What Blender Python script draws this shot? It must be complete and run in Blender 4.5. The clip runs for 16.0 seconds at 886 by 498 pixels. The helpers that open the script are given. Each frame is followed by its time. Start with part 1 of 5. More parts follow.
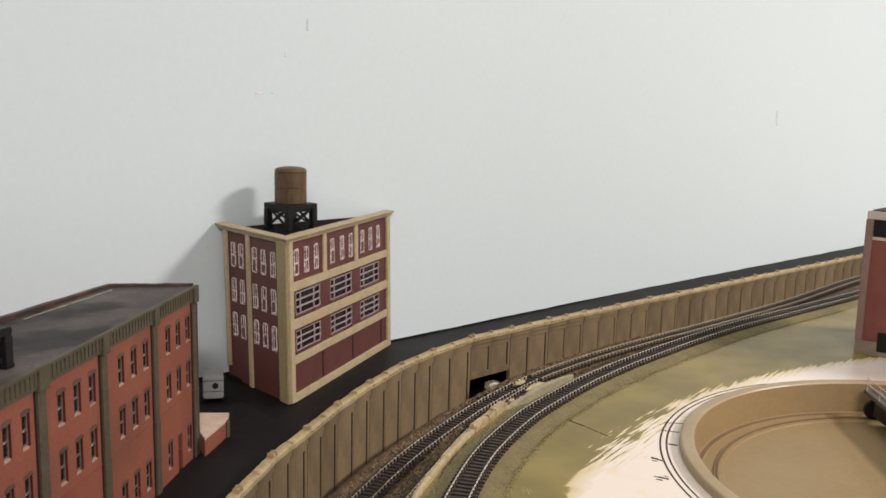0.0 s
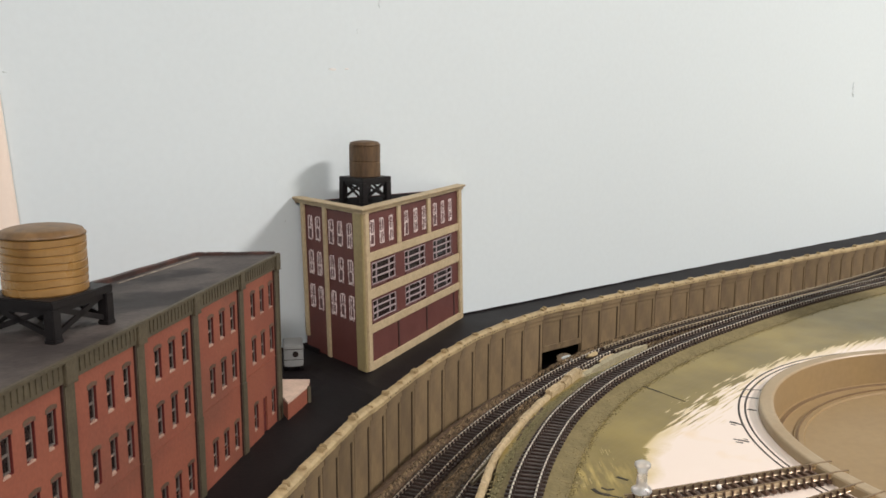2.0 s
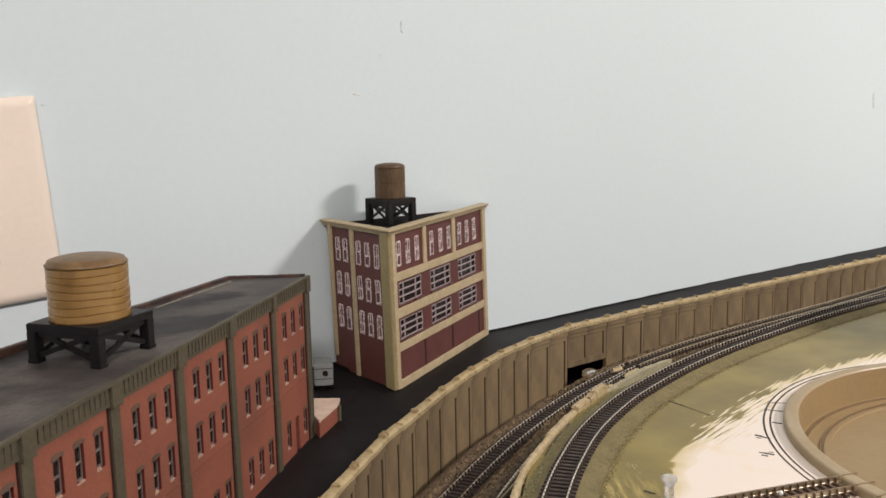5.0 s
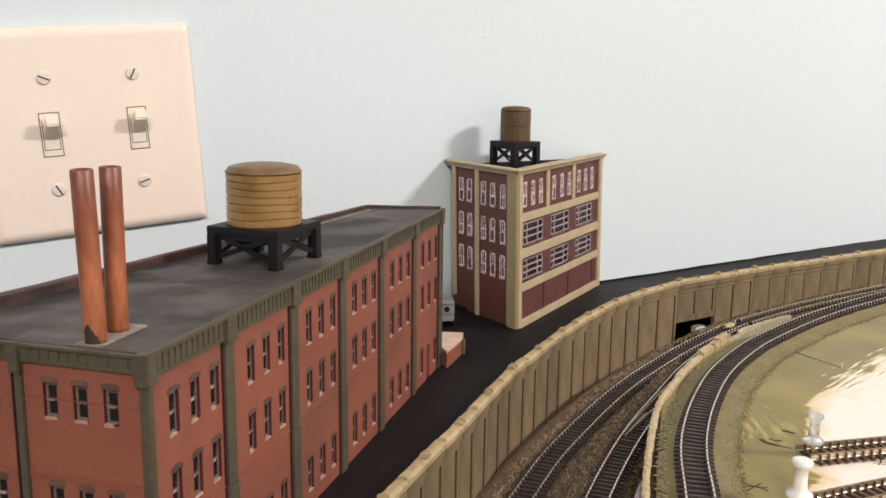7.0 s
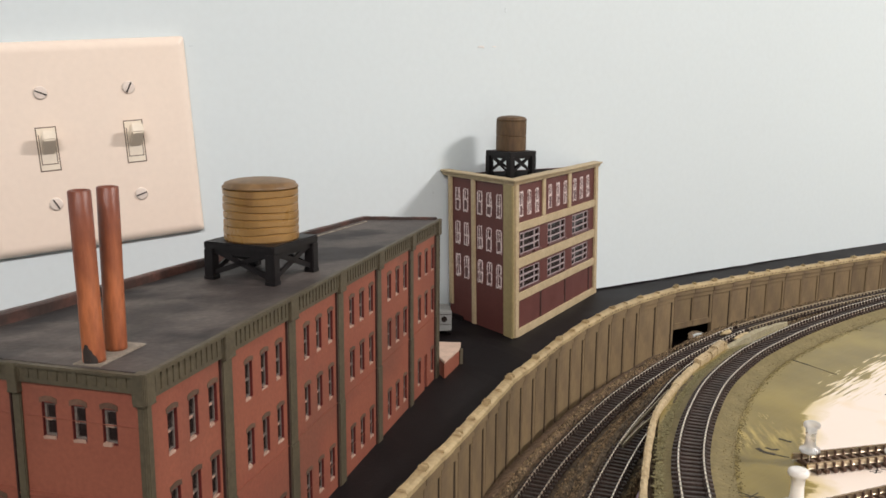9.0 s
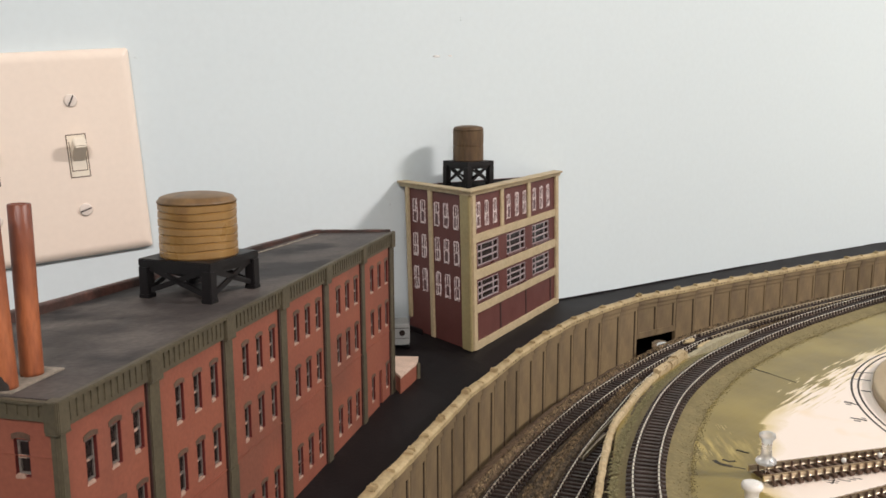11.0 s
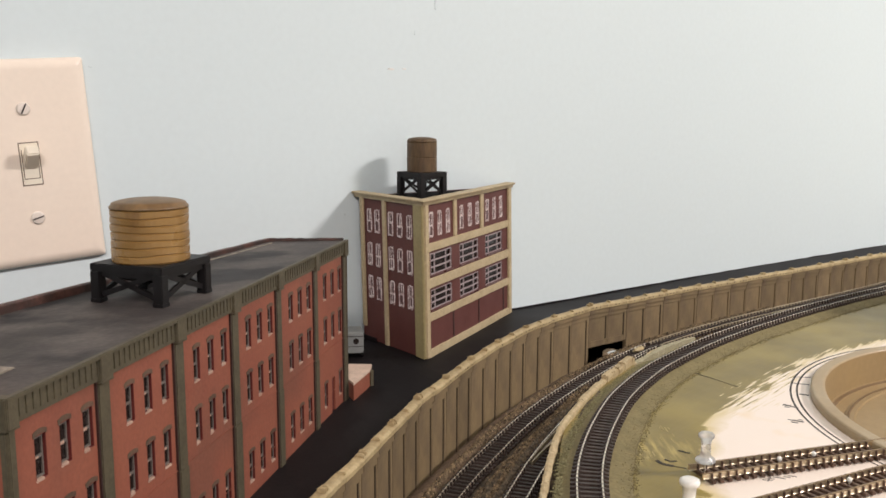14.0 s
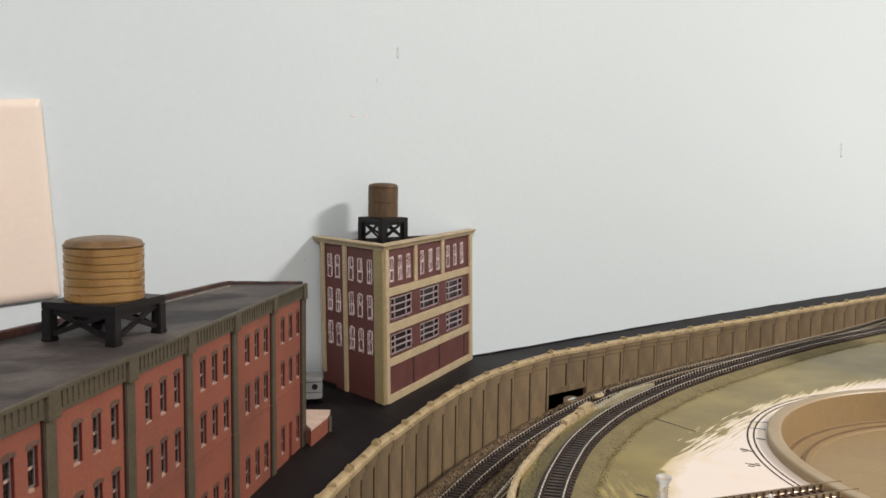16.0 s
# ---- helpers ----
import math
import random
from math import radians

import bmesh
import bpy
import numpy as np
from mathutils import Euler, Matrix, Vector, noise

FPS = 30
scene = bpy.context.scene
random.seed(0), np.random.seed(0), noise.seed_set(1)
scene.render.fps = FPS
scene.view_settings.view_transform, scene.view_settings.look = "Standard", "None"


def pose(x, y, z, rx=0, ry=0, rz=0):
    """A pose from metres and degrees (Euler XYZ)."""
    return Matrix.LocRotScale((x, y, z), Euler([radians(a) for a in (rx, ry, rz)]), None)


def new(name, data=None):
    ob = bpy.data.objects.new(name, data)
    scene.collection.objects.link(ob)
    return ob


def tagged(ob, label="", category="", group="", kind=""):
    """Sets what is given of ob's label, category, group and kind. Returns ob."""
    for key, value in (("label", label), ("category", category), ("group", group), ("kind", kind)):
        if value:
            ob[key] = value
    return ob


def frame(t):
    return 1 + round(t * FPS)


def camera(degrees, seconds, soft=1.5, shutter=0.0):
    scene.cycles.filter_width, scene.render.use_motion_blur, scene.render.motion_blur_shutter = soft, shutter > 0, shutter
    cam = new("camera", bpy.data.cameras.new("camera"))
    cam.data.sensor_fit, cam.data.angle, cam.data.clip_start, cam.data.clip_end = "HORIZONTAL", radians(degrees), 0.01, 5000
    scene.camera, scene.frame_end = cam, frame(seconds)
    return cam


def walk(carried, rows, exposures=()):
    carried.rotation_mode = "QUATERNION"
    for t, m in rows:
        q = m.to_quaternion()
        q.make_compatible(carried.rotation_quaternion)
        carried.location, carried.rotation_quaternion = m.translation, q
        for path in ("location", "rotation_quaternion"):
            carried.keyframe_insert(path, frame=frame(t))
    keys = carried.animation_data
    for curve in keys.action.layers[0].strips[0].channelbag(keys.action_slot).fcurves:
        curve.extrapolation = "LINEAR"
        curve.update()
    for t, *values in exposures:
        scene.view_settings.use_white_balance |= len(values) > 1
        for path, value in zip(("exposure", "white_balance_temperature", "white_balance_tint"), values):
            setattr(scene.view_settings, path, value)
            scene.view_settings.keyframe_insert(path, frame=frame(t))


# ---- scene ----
CM, BASE = 0.01, 1.09          # the layout is laid out in centimetres on a board 1.09 m above the floor
cam = camera(52.71, 16.0, soft=1.6)
ROWS = [  # seconds, x, y, z in cm over the street, yaw, pitch, roll
    (0.0, -6.26, -53.49, 18.45, -41.435, -9.344, 1.450),
    (0.5, -7.13, -52.75, 19.02, -39.189, -9.187, 1.235),
    (1.0, -6.59, -52.57, 18.35, -37.702, -9.382, -0.113),
    (1.5, -7.74, -52.82, 18.73, -36.743, -8.895, -0.277),
    (2.0, -7.29, -53.69, 17.32, -37.375, -10.063, 0.130),
    (2.5, -7.73, -53.94, 17.17, -37.169, -10.160, 0.113),
    (3.0, -7.70, -54.66, 17.82, -37.316, -9.598, -0.111),
    (3.5, -7.81, -54.63, 17.80, -37.005, -9.312, -0.289),
    (5.8, -8.62, -54.34, 17.78, -35.559, -8.991, -1.035),
    (6.0, -8.98, -54.28, 17.72, -35.424, -8.973, -0.552),
    (6.5, -10.44, -53.36, 16.97, -33.392, -9.883, -0.075),
    (7.0, -11.85, -53.13, 15.91, -31.701, -10.892, 0.797),
    (7.5, -11.92, -52.99, 16.01, -31.477, -10.934, 0.881),
    (8.0, -12.09, -52.93, 16.14, -31.699, -10.728, 0.806),
    (8.5, -11.62, -53.17, 15.87, -32.167, -10.998, 0.963),
    (9.0, -11.87, -53.23, 16.28, -31.867, -10.594, 0.373),
    (9.5, -11.46, -53.13, 16.34, -32.201, -10.472, -0.095),
    (9.7, -10.80, -53.27, 16.41, -32.402, -10.538, -0.137),
    (11.8, -9.86, -53.00, 16.12, -34.042, -9.741, -0.610),
    (12.0, -9.65, -53.41, 16.53, -34.242, -10.015, -0.707),
    (12.5, -9.67, -53.89, 16.30, -34.653, -10.017, -0.685),
    (13.0, -10.27, -53.87, 16.12, -34.938, -10.012, -0.385),
    (13.5, -10.49, -53.88, 16.35, -35.154, -9.344, -0.238),
    (14.0, -10.49, -54.16, 15.97, -35.995, -8.925, 0.237),
    (14.5, -10.33, -54.51, 15.93, -37.673, -7.856, 1.376),
    (15.0, -10.12, -54.29, 15.43, -37.858, -7.994, 0.976),
    (15.5, -10.12, -54.40, 15.29, -38.099, -6.435, 0.642),
    (16.0, -10.38, -54.47, 15.53, -38.257, -5.568, 0.794),
]


def view(x, y, z, yaw, pitch, roll):
    yaw, pitch, roll = radians(yaw), radians(pitch), radians(roll)
    ahead = Vector((-math.sin(yaw) * math.cos(pitch), math.cos(yaw) * math.cos(pitch), math.sin(pitch)))
    level = Vector((math.cos(yaw), math.sin(yaw), 0))
    above = level.cross(ahead)
    right = math.cos(roll) * level + math.sin(roll) * above
    up = math.cos(roll) * above - math.sin(roll) * level
    m = Matrix((right, up, -ahead)).transposed().to_4x4()
    m.translation = (x * CM, y * CM, BASE + z * CM)
    return m


walk(cam, [(t, view(*r)) for t, *r in ROWS], [(0, 0.0), (2.5, 0.05), (5.8, -0.02), (6.5, 0.02), (7.0, 0.29), (7.5, 0.15), (9.0, 0.13), (12, 0.11), (14.5, 0.10), (16, 0.0)])

# ---- world and lights ----
world = bpy.data.worlds.new("world")
scene.world = world
world.use_nodes = True
world.node_tree.nodes["Background"].inputs[0].default_value = (0.9, 0.95, 1.0, 1)
world.node_tree.nodes["Background"].inputs[1].default_value = 0.02


def ceiling_lamp(x, y, watts, colour, sx, sy):
    data = bpy.data.lights.new("ceiling_lamp", "AREA")
    data.shape, data.size, data.size_y, data.energy, data.color = "RECTANGLE", sx, sy, watts, colour
    ob = new("ceiling_lamp", data)
    ob.matrix_world = pose(x, y, 2.40)
    return ob


ceiling_lamp(1.60, -1.55, 63.0, (1.0, 0.910, 0.872), 0.50, 0.28)
ceiling_lamp(-0.92, -1.82, 44.5, (1.0, 0.892, 0.862), 0.70, 0.35)


# ---- materials ----
def material(name, colour, rough=0.6, metal=0.0, vary=0.12, scale=120.0, bump=0.15, fine=900.0, second=None, amount=0.5, mid=0.55, coat=0.0, per_piece=0.0, spec=0.5, stretch=None, island=0.0, turn=0.0, stain=None):
    """A painted or raw surface: broad variation, fine grain, fine relief, and stains of a second colour."""
    m = bpy.data.materials.new(name)
    m.use_nodes = True
    n, k = m.node_tree.nodes, m.node_tree.links
    b = n["Principled BSDF"]
    b.inputs["Roughness"].default_value, b.inputs["Metallic"].default_value = rough, metal
    b.inputs["Specular IOR Level"].default_value = spec
    b.inputs["Coat Weight"].default_value = coat
    tc = n.new("ShaderNodeTexCoord")
    broad = n.new("ShaderNodeTexNoise")
    broad.inputs["Scale"].default_value, broad.inputs["Detail"].default_value = scale, 5
    grain = n.new("ShaderNodeTexNoise")
    grain.inputs["Scale"].default_value, grain.inputs["Detail"].default_value = fine, 3
    place = tc.outputs["Object"]
    if stretch:
        mp = n.new("ShaderNodeMapping")
        mp.inputs["Scale"].default_value = stretch
        mp.inputs["Rotation"].default_value = (0, 0, radians(-turn))
        k.new(place, mp.inputs["Vector"])
        place = mp.outputs["Vector"]
    for t in (broad, grain):
        k.new(place, t.inputs["Vector"])
    ramp = n.new("ShaderNodeMapRange")
    ramp.inputs["From Min"].default_value, ramp.inputs["From Max"].default_value = mid - 0.16, mid + 0.16
    ramp.inputs["To Min"].default_value, ramp.inputs["To Max"].default_value = 0.0, amount
    k.new(broad.outputs["Fac"], ramp.inputs["Value"])
    mix = n.new("ShaderNodeMix")
    mix.data_type = "RGBA"
    mix.inputs["A"].default_value = (*colour, 1)
    mix.inputs["B"].default_value = (*(second or [c * 0.7 for c in colour]), 1)
    k.new(ramp.outputs["Result"], mix.inputs["Factor"])
    hsv = n.new("ShaderNodeHueSaturation")
    k.new(mix.outputs["Result"], hsv.inputs["Color"])
    if stain:  # colour, scale, threshold
        spot = n.new("ShaderNodeTexNoise")
        spot.inputs["Scale"].default_value, spot.inputs["Detail"].default_value = stain[1], 4
        k.new(place, spot.inputs["Vector"])
        sr = n.new("ShaderNodeMapRange")
        sr.inputs["From Min"].default_value, sr.inputs["From Max"].default_value = stain[2], stain[2] + 0.12
        k.new(spot.outputs["Fac"], sr.inputs["Value"])
        over = n.new("ShaderNodeMix")
        over.data_type = "RGBA"
        over.inputs["B"].default_value = (*stain[0], 1)
        k.new(sr.outputs["Result"], over.inputs["Factor"]), k.new(mix.outputs["Result"], over.inputs["A"])
        k.new(over.outputs["Result"], hsv.inputs["Color"])
    val = n.new("ShaderNodeMapRange")
    val.inputs["From Min"].default_value, val.inputs["From Max"].default_value = 0.3, 0.7
    val.inputs["To Min"].default_value, val.inputs["To Max"].default_value = 1 - vary, 1 + vary
    k.new(grain.outputs["Fac"], val.inputs["Value"])
    last = val.outputs["Result"]
    if per_piece or island:
        r = n.new("ShaderNodeMapRange")
        spread = per_piece or island
        r.inputs["To Min"].default_value, r.inputs["To Max"].default_value = 1 - spread, 1 + spread
        if per_piece:
            k.new(n.new("ShaderNodeObjectInfo").outputs["Random"], r.inputs["Value"])
        else:
            k.new(n.new("ShaderNodeNewGeometry").outputs["Random Per Island"], r.inputs["Value"])
        mul = n.new("ShaderNodeMath")
        mul.operation = "MULTIPLY"
        k.new(last, mul.inputs[0]), k.new(r.outputs["Result"], mul.inputs[1])
        last = mul.outputs[0]
    k.new(last, hsv.inputs["Value"])
    k.new(hsv.outputs["Color"], b.inputs["Base Color"])
    rr = n.new("ShaderNodeMapRange")
    rr.inputs["To Min"].default_value, rr.inputs["To Max"].default_value = max(rough - 0.12, 0.02), min(rough + 0.12, 1)
    k.new(broad.outputs["Fac"], rr.inputs["Value"])
    k.new(rr.outputs["Result"], b.inputs["Roughness"])
    if bump:
        bp = n.new("ShaderNodeBump")
        bp.inputs["Strength"].default_value, bp.inputs["Distance"].default_value = bump, 0.0006
        k.new(grain.outputs["Fac"], bp.inputs["Height"])
        k.new(bp.outputs["Normal"], b.inputs["Normal"])
    return m


WALL = material("wall_paint", (0.682, 0.768, 0.790), 0.55, vary=0.012, scale=3.0, fine=220, bump=0.10, amount=0.05)
CEIL = material("ceiling_paint", (0.80, 0.80, 0.78), 0.9, vary=0.02, scale=4, fine=300)
FLOOR = material("floor_carpet", (0.24, 0.22, 0.20), 0.95, vary=0.2, scale=8, fine=700)
BLACK = material("street_black_paint", (0.0068, 0.0056, 0.0062), 0.58, vary=0.25, scale=25, fine=500, second=(0.0125, 0.0100, 0.0105), amount=0.6, bump=0.1, spec=0.20)
TAN = material("retaining_wall_plastic", (0.240, 0.175, 0.091), 0.62, vary=0.08, scale=34, fine=500, second=(0.146, 0.103, 0.060), amount=0.8, mid=0.52, bump=0.12, per_piece=0.14, stretch=(1.0, 1.0, 0.5), stain=((0.125, 0.088, 0.055), 26.0, 0.52))
CAP = material("retaining_wall_cap", (0.50, 0.395, 0.215), 0.6, vary=0.14, scale=80, fine=500, second=(0.33, 0.245, 0.125), amount=0.75, bump=0.35, per_piece=0.08)
CAPL = material("low_wall_cream_cap", (0.47, 0.375, 0.220), 0.7, vary=0.16, scale=90, fine=420, second=(0.36, 0.27, 0.145), amount=0.7, bump=0.6, per_piece=0.06)
LINE = material("dark_joint_and_shade", (0.040, 0.027, 0.017), 0.8, vary=0.2)
EARTH = material("ballast_bed", (0.105, 0.077, 0.048), 0.95, vary=0.5, scale=140, fine=420, second=(0.048, 0.034, 0.023), amount=0.8, bump=0.9)
STONE = material("ballast_stone", (0.240, 0.174, 0.098), 0.9, vary=0.3, scale=300, fine=900, second=(0.075, 0.053, 0.035), amount=0.7, bump=0.3, island=0.75)
RIDGE = material("glued_ballast_ridge", (0.170, 0.128, 0.080), 0.95, vary=0.6, scale=330, fine=700, second=(0.055, 0.040, 0.027), amount=0.9, mid=0.5, bump=1.0)
MOSS = material("olive_ground_foam", (0.225, 0.200, 0.098), 0.95, vary=0.2, scale=120, fine=800, second=(0.165, 0.145, 0.066), amount=0.6, bump=0.4, island=0.16)
LEDGE = material("tan_ballast_ledge", (0.195, 0.132, 0.082), 0.9, vary=0.45, scale=160, fine=600, second=(0.09, 0.062, 0.039), amount=0.7, bump=0.6)
WEBSHADE = material("sleeper_webbing_shade", (0.012, 0.008, 0.007), 0.9, vary=0.3, scale=200, fine=900, bump=0.3, spec=0.2)
TIE = material("sleeper_plastic", (0.055, 0.038, 0.031), 0.55, vary=0.25, scale=300, fine=1200, bump=0.1, per_piece=0.25)
TIEB = material("brown_sleeper_plastic", (0.090, 0.052, 0.034), 0.55, vary=0.25, scale=300, fine=1200, bump=0.1, per_piece=0.2)
RAIL = material("nickel_silver_rail", (0.88, 0.81, 0.69), 0.38, metal=1.0, vary=0.12, scale=120, second=(0.60, 0.52, 0.41), amount=0.5)
BRASS = material("brass_rail", (0.90, 0.78, 0.58), 0.34, metal=1.0, vary=0.08, scale=60, second=(0.50, 0.34, 0.18), amount=0.5)
# brown rail top: its dark reflection is put into the colour
HEADDARK = material("dark_reflecting_rail_head", (0.33, 0.23, 0.13), 0.5, metal=0.6, vary=0.2, scale=150, second=(0.13, 0.085, 0.05), amount=0.6)
DULL = material("weathered_far_rail", (0.42, 0.36, 0.25), 0.5, metal=0.7, vary=0.15, scale=120, second=(0.26, 0.215, 0.14), amount=0.6)
BRICK = material("factory_red_paint", (0.270, 0.086, 0.051), 0.62, vary=0.09, scale=30, fine=600, second=(0.218, 0.062, 0.039), amount=0.8, bump=0.16, stain=((0.205, 0.072, 0.045), 16.0, 0.53))
OLIVE = material("olive_trim_paint", (0.088, 0.073, 0.044), 0.6, vary=0.15, scale=90, fine=700, second=(0.058, 0.049, 0.030), amount=0.6)
LINTEL = material("brown_lintel_paint", (0.100, 0.066, 0.043), 0.6, vary=0.2, scale=200, fine=700, second=(0.135, 0.062, 0.040), amount=0.8, per_piece=0.2)
DARKRED = material("dark_red_gap", (0.110, 0.014, 0.011), 0.6, vary=0.1)
GAPDARK = material("dark_gap_paint", (0.032, 0.012, 0.010), 0.6, vary=0.2)
ROOFM = material("weathered_roof", (0.052, 0.043, 0.041), 0.64, vary=0.16, scale=42, fine=500, spec=0.32, second=(0.150, 0.130, 0.116), amount=0.8, mid=0.55, bump=0.15, stretch=(0.9, 1.2, 1.0), turn=42, stain=((0.026, 0.022, 0.022), 30.0, 0.51))
COPING = material("brown_coping", (0.040, 0.024, 0.020), 0.5, vary=0.25, scale=70, fine=500, second=(0.145, 0.058, 0.041), amount=0.7, mid=0.58)
GLASS = material("dark_window_glass", (0.020, 0.014, 0.013), 0.25, vary=0.3, scale=80, bump=0.0, second=(0.05, 0.04, 0.037), spec=0.3)
FRAMEW = material("window_frame_grey", (0.150, 0.128, 0.112), 0.6, vary=0.2, scale=200)
SILL = material("window_sill_pale", (0.45, 0.300, 0.230), 0.6, vary=0.15, scale=300)
PANEB = material("dull_maroon_pane", (0.085, 0.030, 0.028), 0.3, vary=0.2, scale=120, second=(0.16, 0.09, 0.085), amount=0.6)
ROOFB = material("flat_black_roof", (0.006, 0.0055, 0.006), 0.95, vary=0.2, spec=0.1)
MAROON = material("maroon_wall_paint", (0.112, 0.033, 0.027), 0.6, vary=0.07, scale=50, fine=600, second=(0.085, 0.023, 0.020), amount=0.5)
CREAM = material("cream_trim_paint", (0.475, 0.380, 0.235), 0.6, vary=0.12, scale=80, fine=500, second=(0.37, 0.285, 0.165), amount=0.5)
# darker copy of the trim cream: the narrow side's shade is in its colour
CREAM_SHADED = material("cream_pilaster_shaded", (0.31, 0.255, 0.120), 0.6, vary=0.09, scale=80, fine=500, second=(0.28, 0.22, 0.11), amount=0.5)
WHITEF = material("white_window_paint", (0.80, 0.71, 0.69), 0.6, vary=0.12, scale=650, second=(0.20, 0.07, 0.06), amount=1.0, mid=0.58)
GREYF = material("grey_window_bars", (0.36, 0.295, 0.30), 0.6, vary=0.15, scale=300)
TANKW = material("tank_ochre_wood", (0.295, 0.172, 0.056), 0.30, vary=0.06, scale=75, fine=320, second=(0.215, 0.115, 0.034), amount=0.8, mid=0.52, bump=0.12, stretch=(1.0, 1.0, 0.6), stain=((0.16, 0.082, 0.028), 60.0, 0.58))
TANKLID = material("tank_lid_varnish", (0.135, 0.076, 0.030), 0.42, vary=0.22, scale=90, fine=300, second=(0.235, 0.142, 0.060), amount=0.7, bump=0.1)
TANKB = material("tank_brown_wood", (0.106, 0.062, 0.025), 0.55, vary=0.2, scale=160, fine=500, second=(0.070, 0.036, 0.014), amount=0.8, bump=0.25, stretch=(1.3, 1.3, 0.35))
IRON = material("black_stand_plastic", (0.0075, 0.006, 0.0065), 0.5, vary=0.2, scale=100, bump=0.1, spec=0.35)
COPPER = material("chimney_copper_brown", (0.43, 0.140, 0.053), 0.42, vary=0.16, scale=260, fine=900, second=(0.22, 0.058, 0.023), amount=0.85, mid=0.52, bump=0.3, stretch=(1, 1, 0.25), stain=((0.11, 0.034, 0.018), 70.0, 0.60))
def soot(m, dark, low, high):
    """Heat-darkened towards the mouth, with an uneven edge."""
    n, k = m.node_tree.nodes, m.node_tree.links
    b = n["Principled BSDF"]
    was = b.inputs["Base Color"].links[0].from_socket
    tc, sep = n.new("ShaderNodeTexCoord"), n.new("ShaderNodeSeparateXYZ")
    k.new(tc.outputs["Object"], sep.inputs[0])
    blot = n.new("ShaderNodeTexNoise")
    blot.inputs["Scale"].default_value = 130.0
    k.new(tc.outputs["Object"], blot.inputs["Vector"])
    add = n.new("ShaderNodeMath")
    add.operation = "MULTIPLY_ADD"
    add.inputs[1].default_value = 0.022
    k.new(blot.outputs["Fac"], add.inputs[0]), k.new(sep.outputs[2], add.inputs[2])
    r = n.new("ShaderNodeMapRange")
    r.inputs["From Min"].default_value, r.inputs["From Max"].default_value = low + 0.011, high + 0.011
    r.inputs["To Max"].default_value = 0.8
    k.new(add.outputs[0], r.inputs["Value"])
    mix = n.new("ShaderNodeMix")
    mix.data_type = "RGBA"
    mix.inputs["B"].default_value = (*dark, 1)
    k.new(r.outputs["Result"], mix.inputs["Factor"]), k.new(was, mix.inputs["A"])
    k.new(mix.outputs["Result"], b.inputs["Base Color"])


soot(COPPER, (0.135, 0.036, 0.022), 0.016, 0.044)
CONCRETE = material("grey_pad", (0.29, 0.25, 0.20), 0.8, vary=0.2, scale=200, second=(0.12, 0.10, 0.08))
ALMOND = material("light_almond_plastic", (0.915, 0.790, 0.672), 0.32, vary=0.015, scale=15, fine=300, bump=0.02, amount=0.06)
IVORY = material("ivory_toggle_plastic", (0.90, 0.82, 0.68), 0.30, vary=0.02, scale=50, bump=0.0)
SCREW = material("painted_screw_head", (0.84, 0.75, 0.67), 0.35, vary=0.05, scale=200)
EDGE = material("switch_slot_shadow", (0.20, 0.14, 0.105), 0.7)
SLOT = material("dark_slot", (0.03, 0.022, 0.018), 0.7)
ROADBED = material("green_painted_roadbed", (0.205, 0.165, 0.070), 0.75, vary=0.14, scale=80, fine=500, second=(0.135, 0.108, 0.046), amount=0.6, bump=0.4)
SCATTER = material("olive_ground_scatter", (0.185, 0.150, 0.066), 0.9, vary=0.25, scale=250, fine=800, second=(0.13, 0.105, 0.045), amount=0.5, bump=0.4, island=0.35)
PIT = material("turntable_pit_tan", (0.320, 0.222, 0.102), 0.50, vary=0.05, scale=18, fine=300, second=(0.29, 0.205, 0.11), amount=0.6, bump=0.06)
# pit tan made paler: light on the rim's flat top is in the colour
RIM_LIT = material("rim_tan_lit", (0.395, 0.300, 0.175), 0.42, vary=0.05, scale=18, fine=300, second=(0.35, 0.255, 0.14), amount=0.6, bump=0.06)
PITD = material("pit_ring_brown", (0.20, 0.13, 0.065), 0.6, vary=0.1, scale=60)
FOAM = material("pale_foam_strip", (0.36, 0.325, 0.215), 0.8, vary=0.2, scale=150, second=(0.26, 0.235, 0.135), amount=0.6, bump=0.4)
PINW = material("white_pin_plastic", (0.86, 0.84, 0.78), 0.25, vary=0.02, bump=0.0)
PINC = material("pearl_pin_plastic", (0.97, 0.96, 0.94), 0.30, vary=0.02, bump=0.0, coat=0.5)
PINC.node_tree.nodes["Principled BSDF"].inputs["Transmission Weight"].default_value = 0.78
STEEL = material("bright_steel", (0.85, 0.84, 0.82), 0.16, metal=1.0, vary=0.05)
SHEENDAB = material("yellow_sheen_paint", (0.40, 0.315, 0.115), 0.45, vary=0.15, scale=300, second=(0.34, 0.26, 0.08), amount=0.7)
INK = material("pencil_and_ink", (0.036, 0.030, 0.024), 0.8, vary=0.2)
SMUDGE = material("grey_wall_smudge", (0.662, 0.746, 0.768), 0.6, vary=0.06, scale=200, bump=0.0)
TRAILER = material("grey_trailer_paint", (0.29, 0.30, 0.29), 0.6, vary=0.1, scale=100)
PLANK = material("pale_platform_top", (0.62, 0.46, 0.36), 0.7, vary=0.1, scale=150)
SHEDRED = material("engine_shed_red", (0.215, 0.068, 0.052), 0.65, vary=0.1, scale=60, second=(0.15, 0.046, 0.036))
SHEDTRIM = material("engine_shed_trim", (0.58, 0.52, 0.46), 0.6, vary=0.1, scale=100)
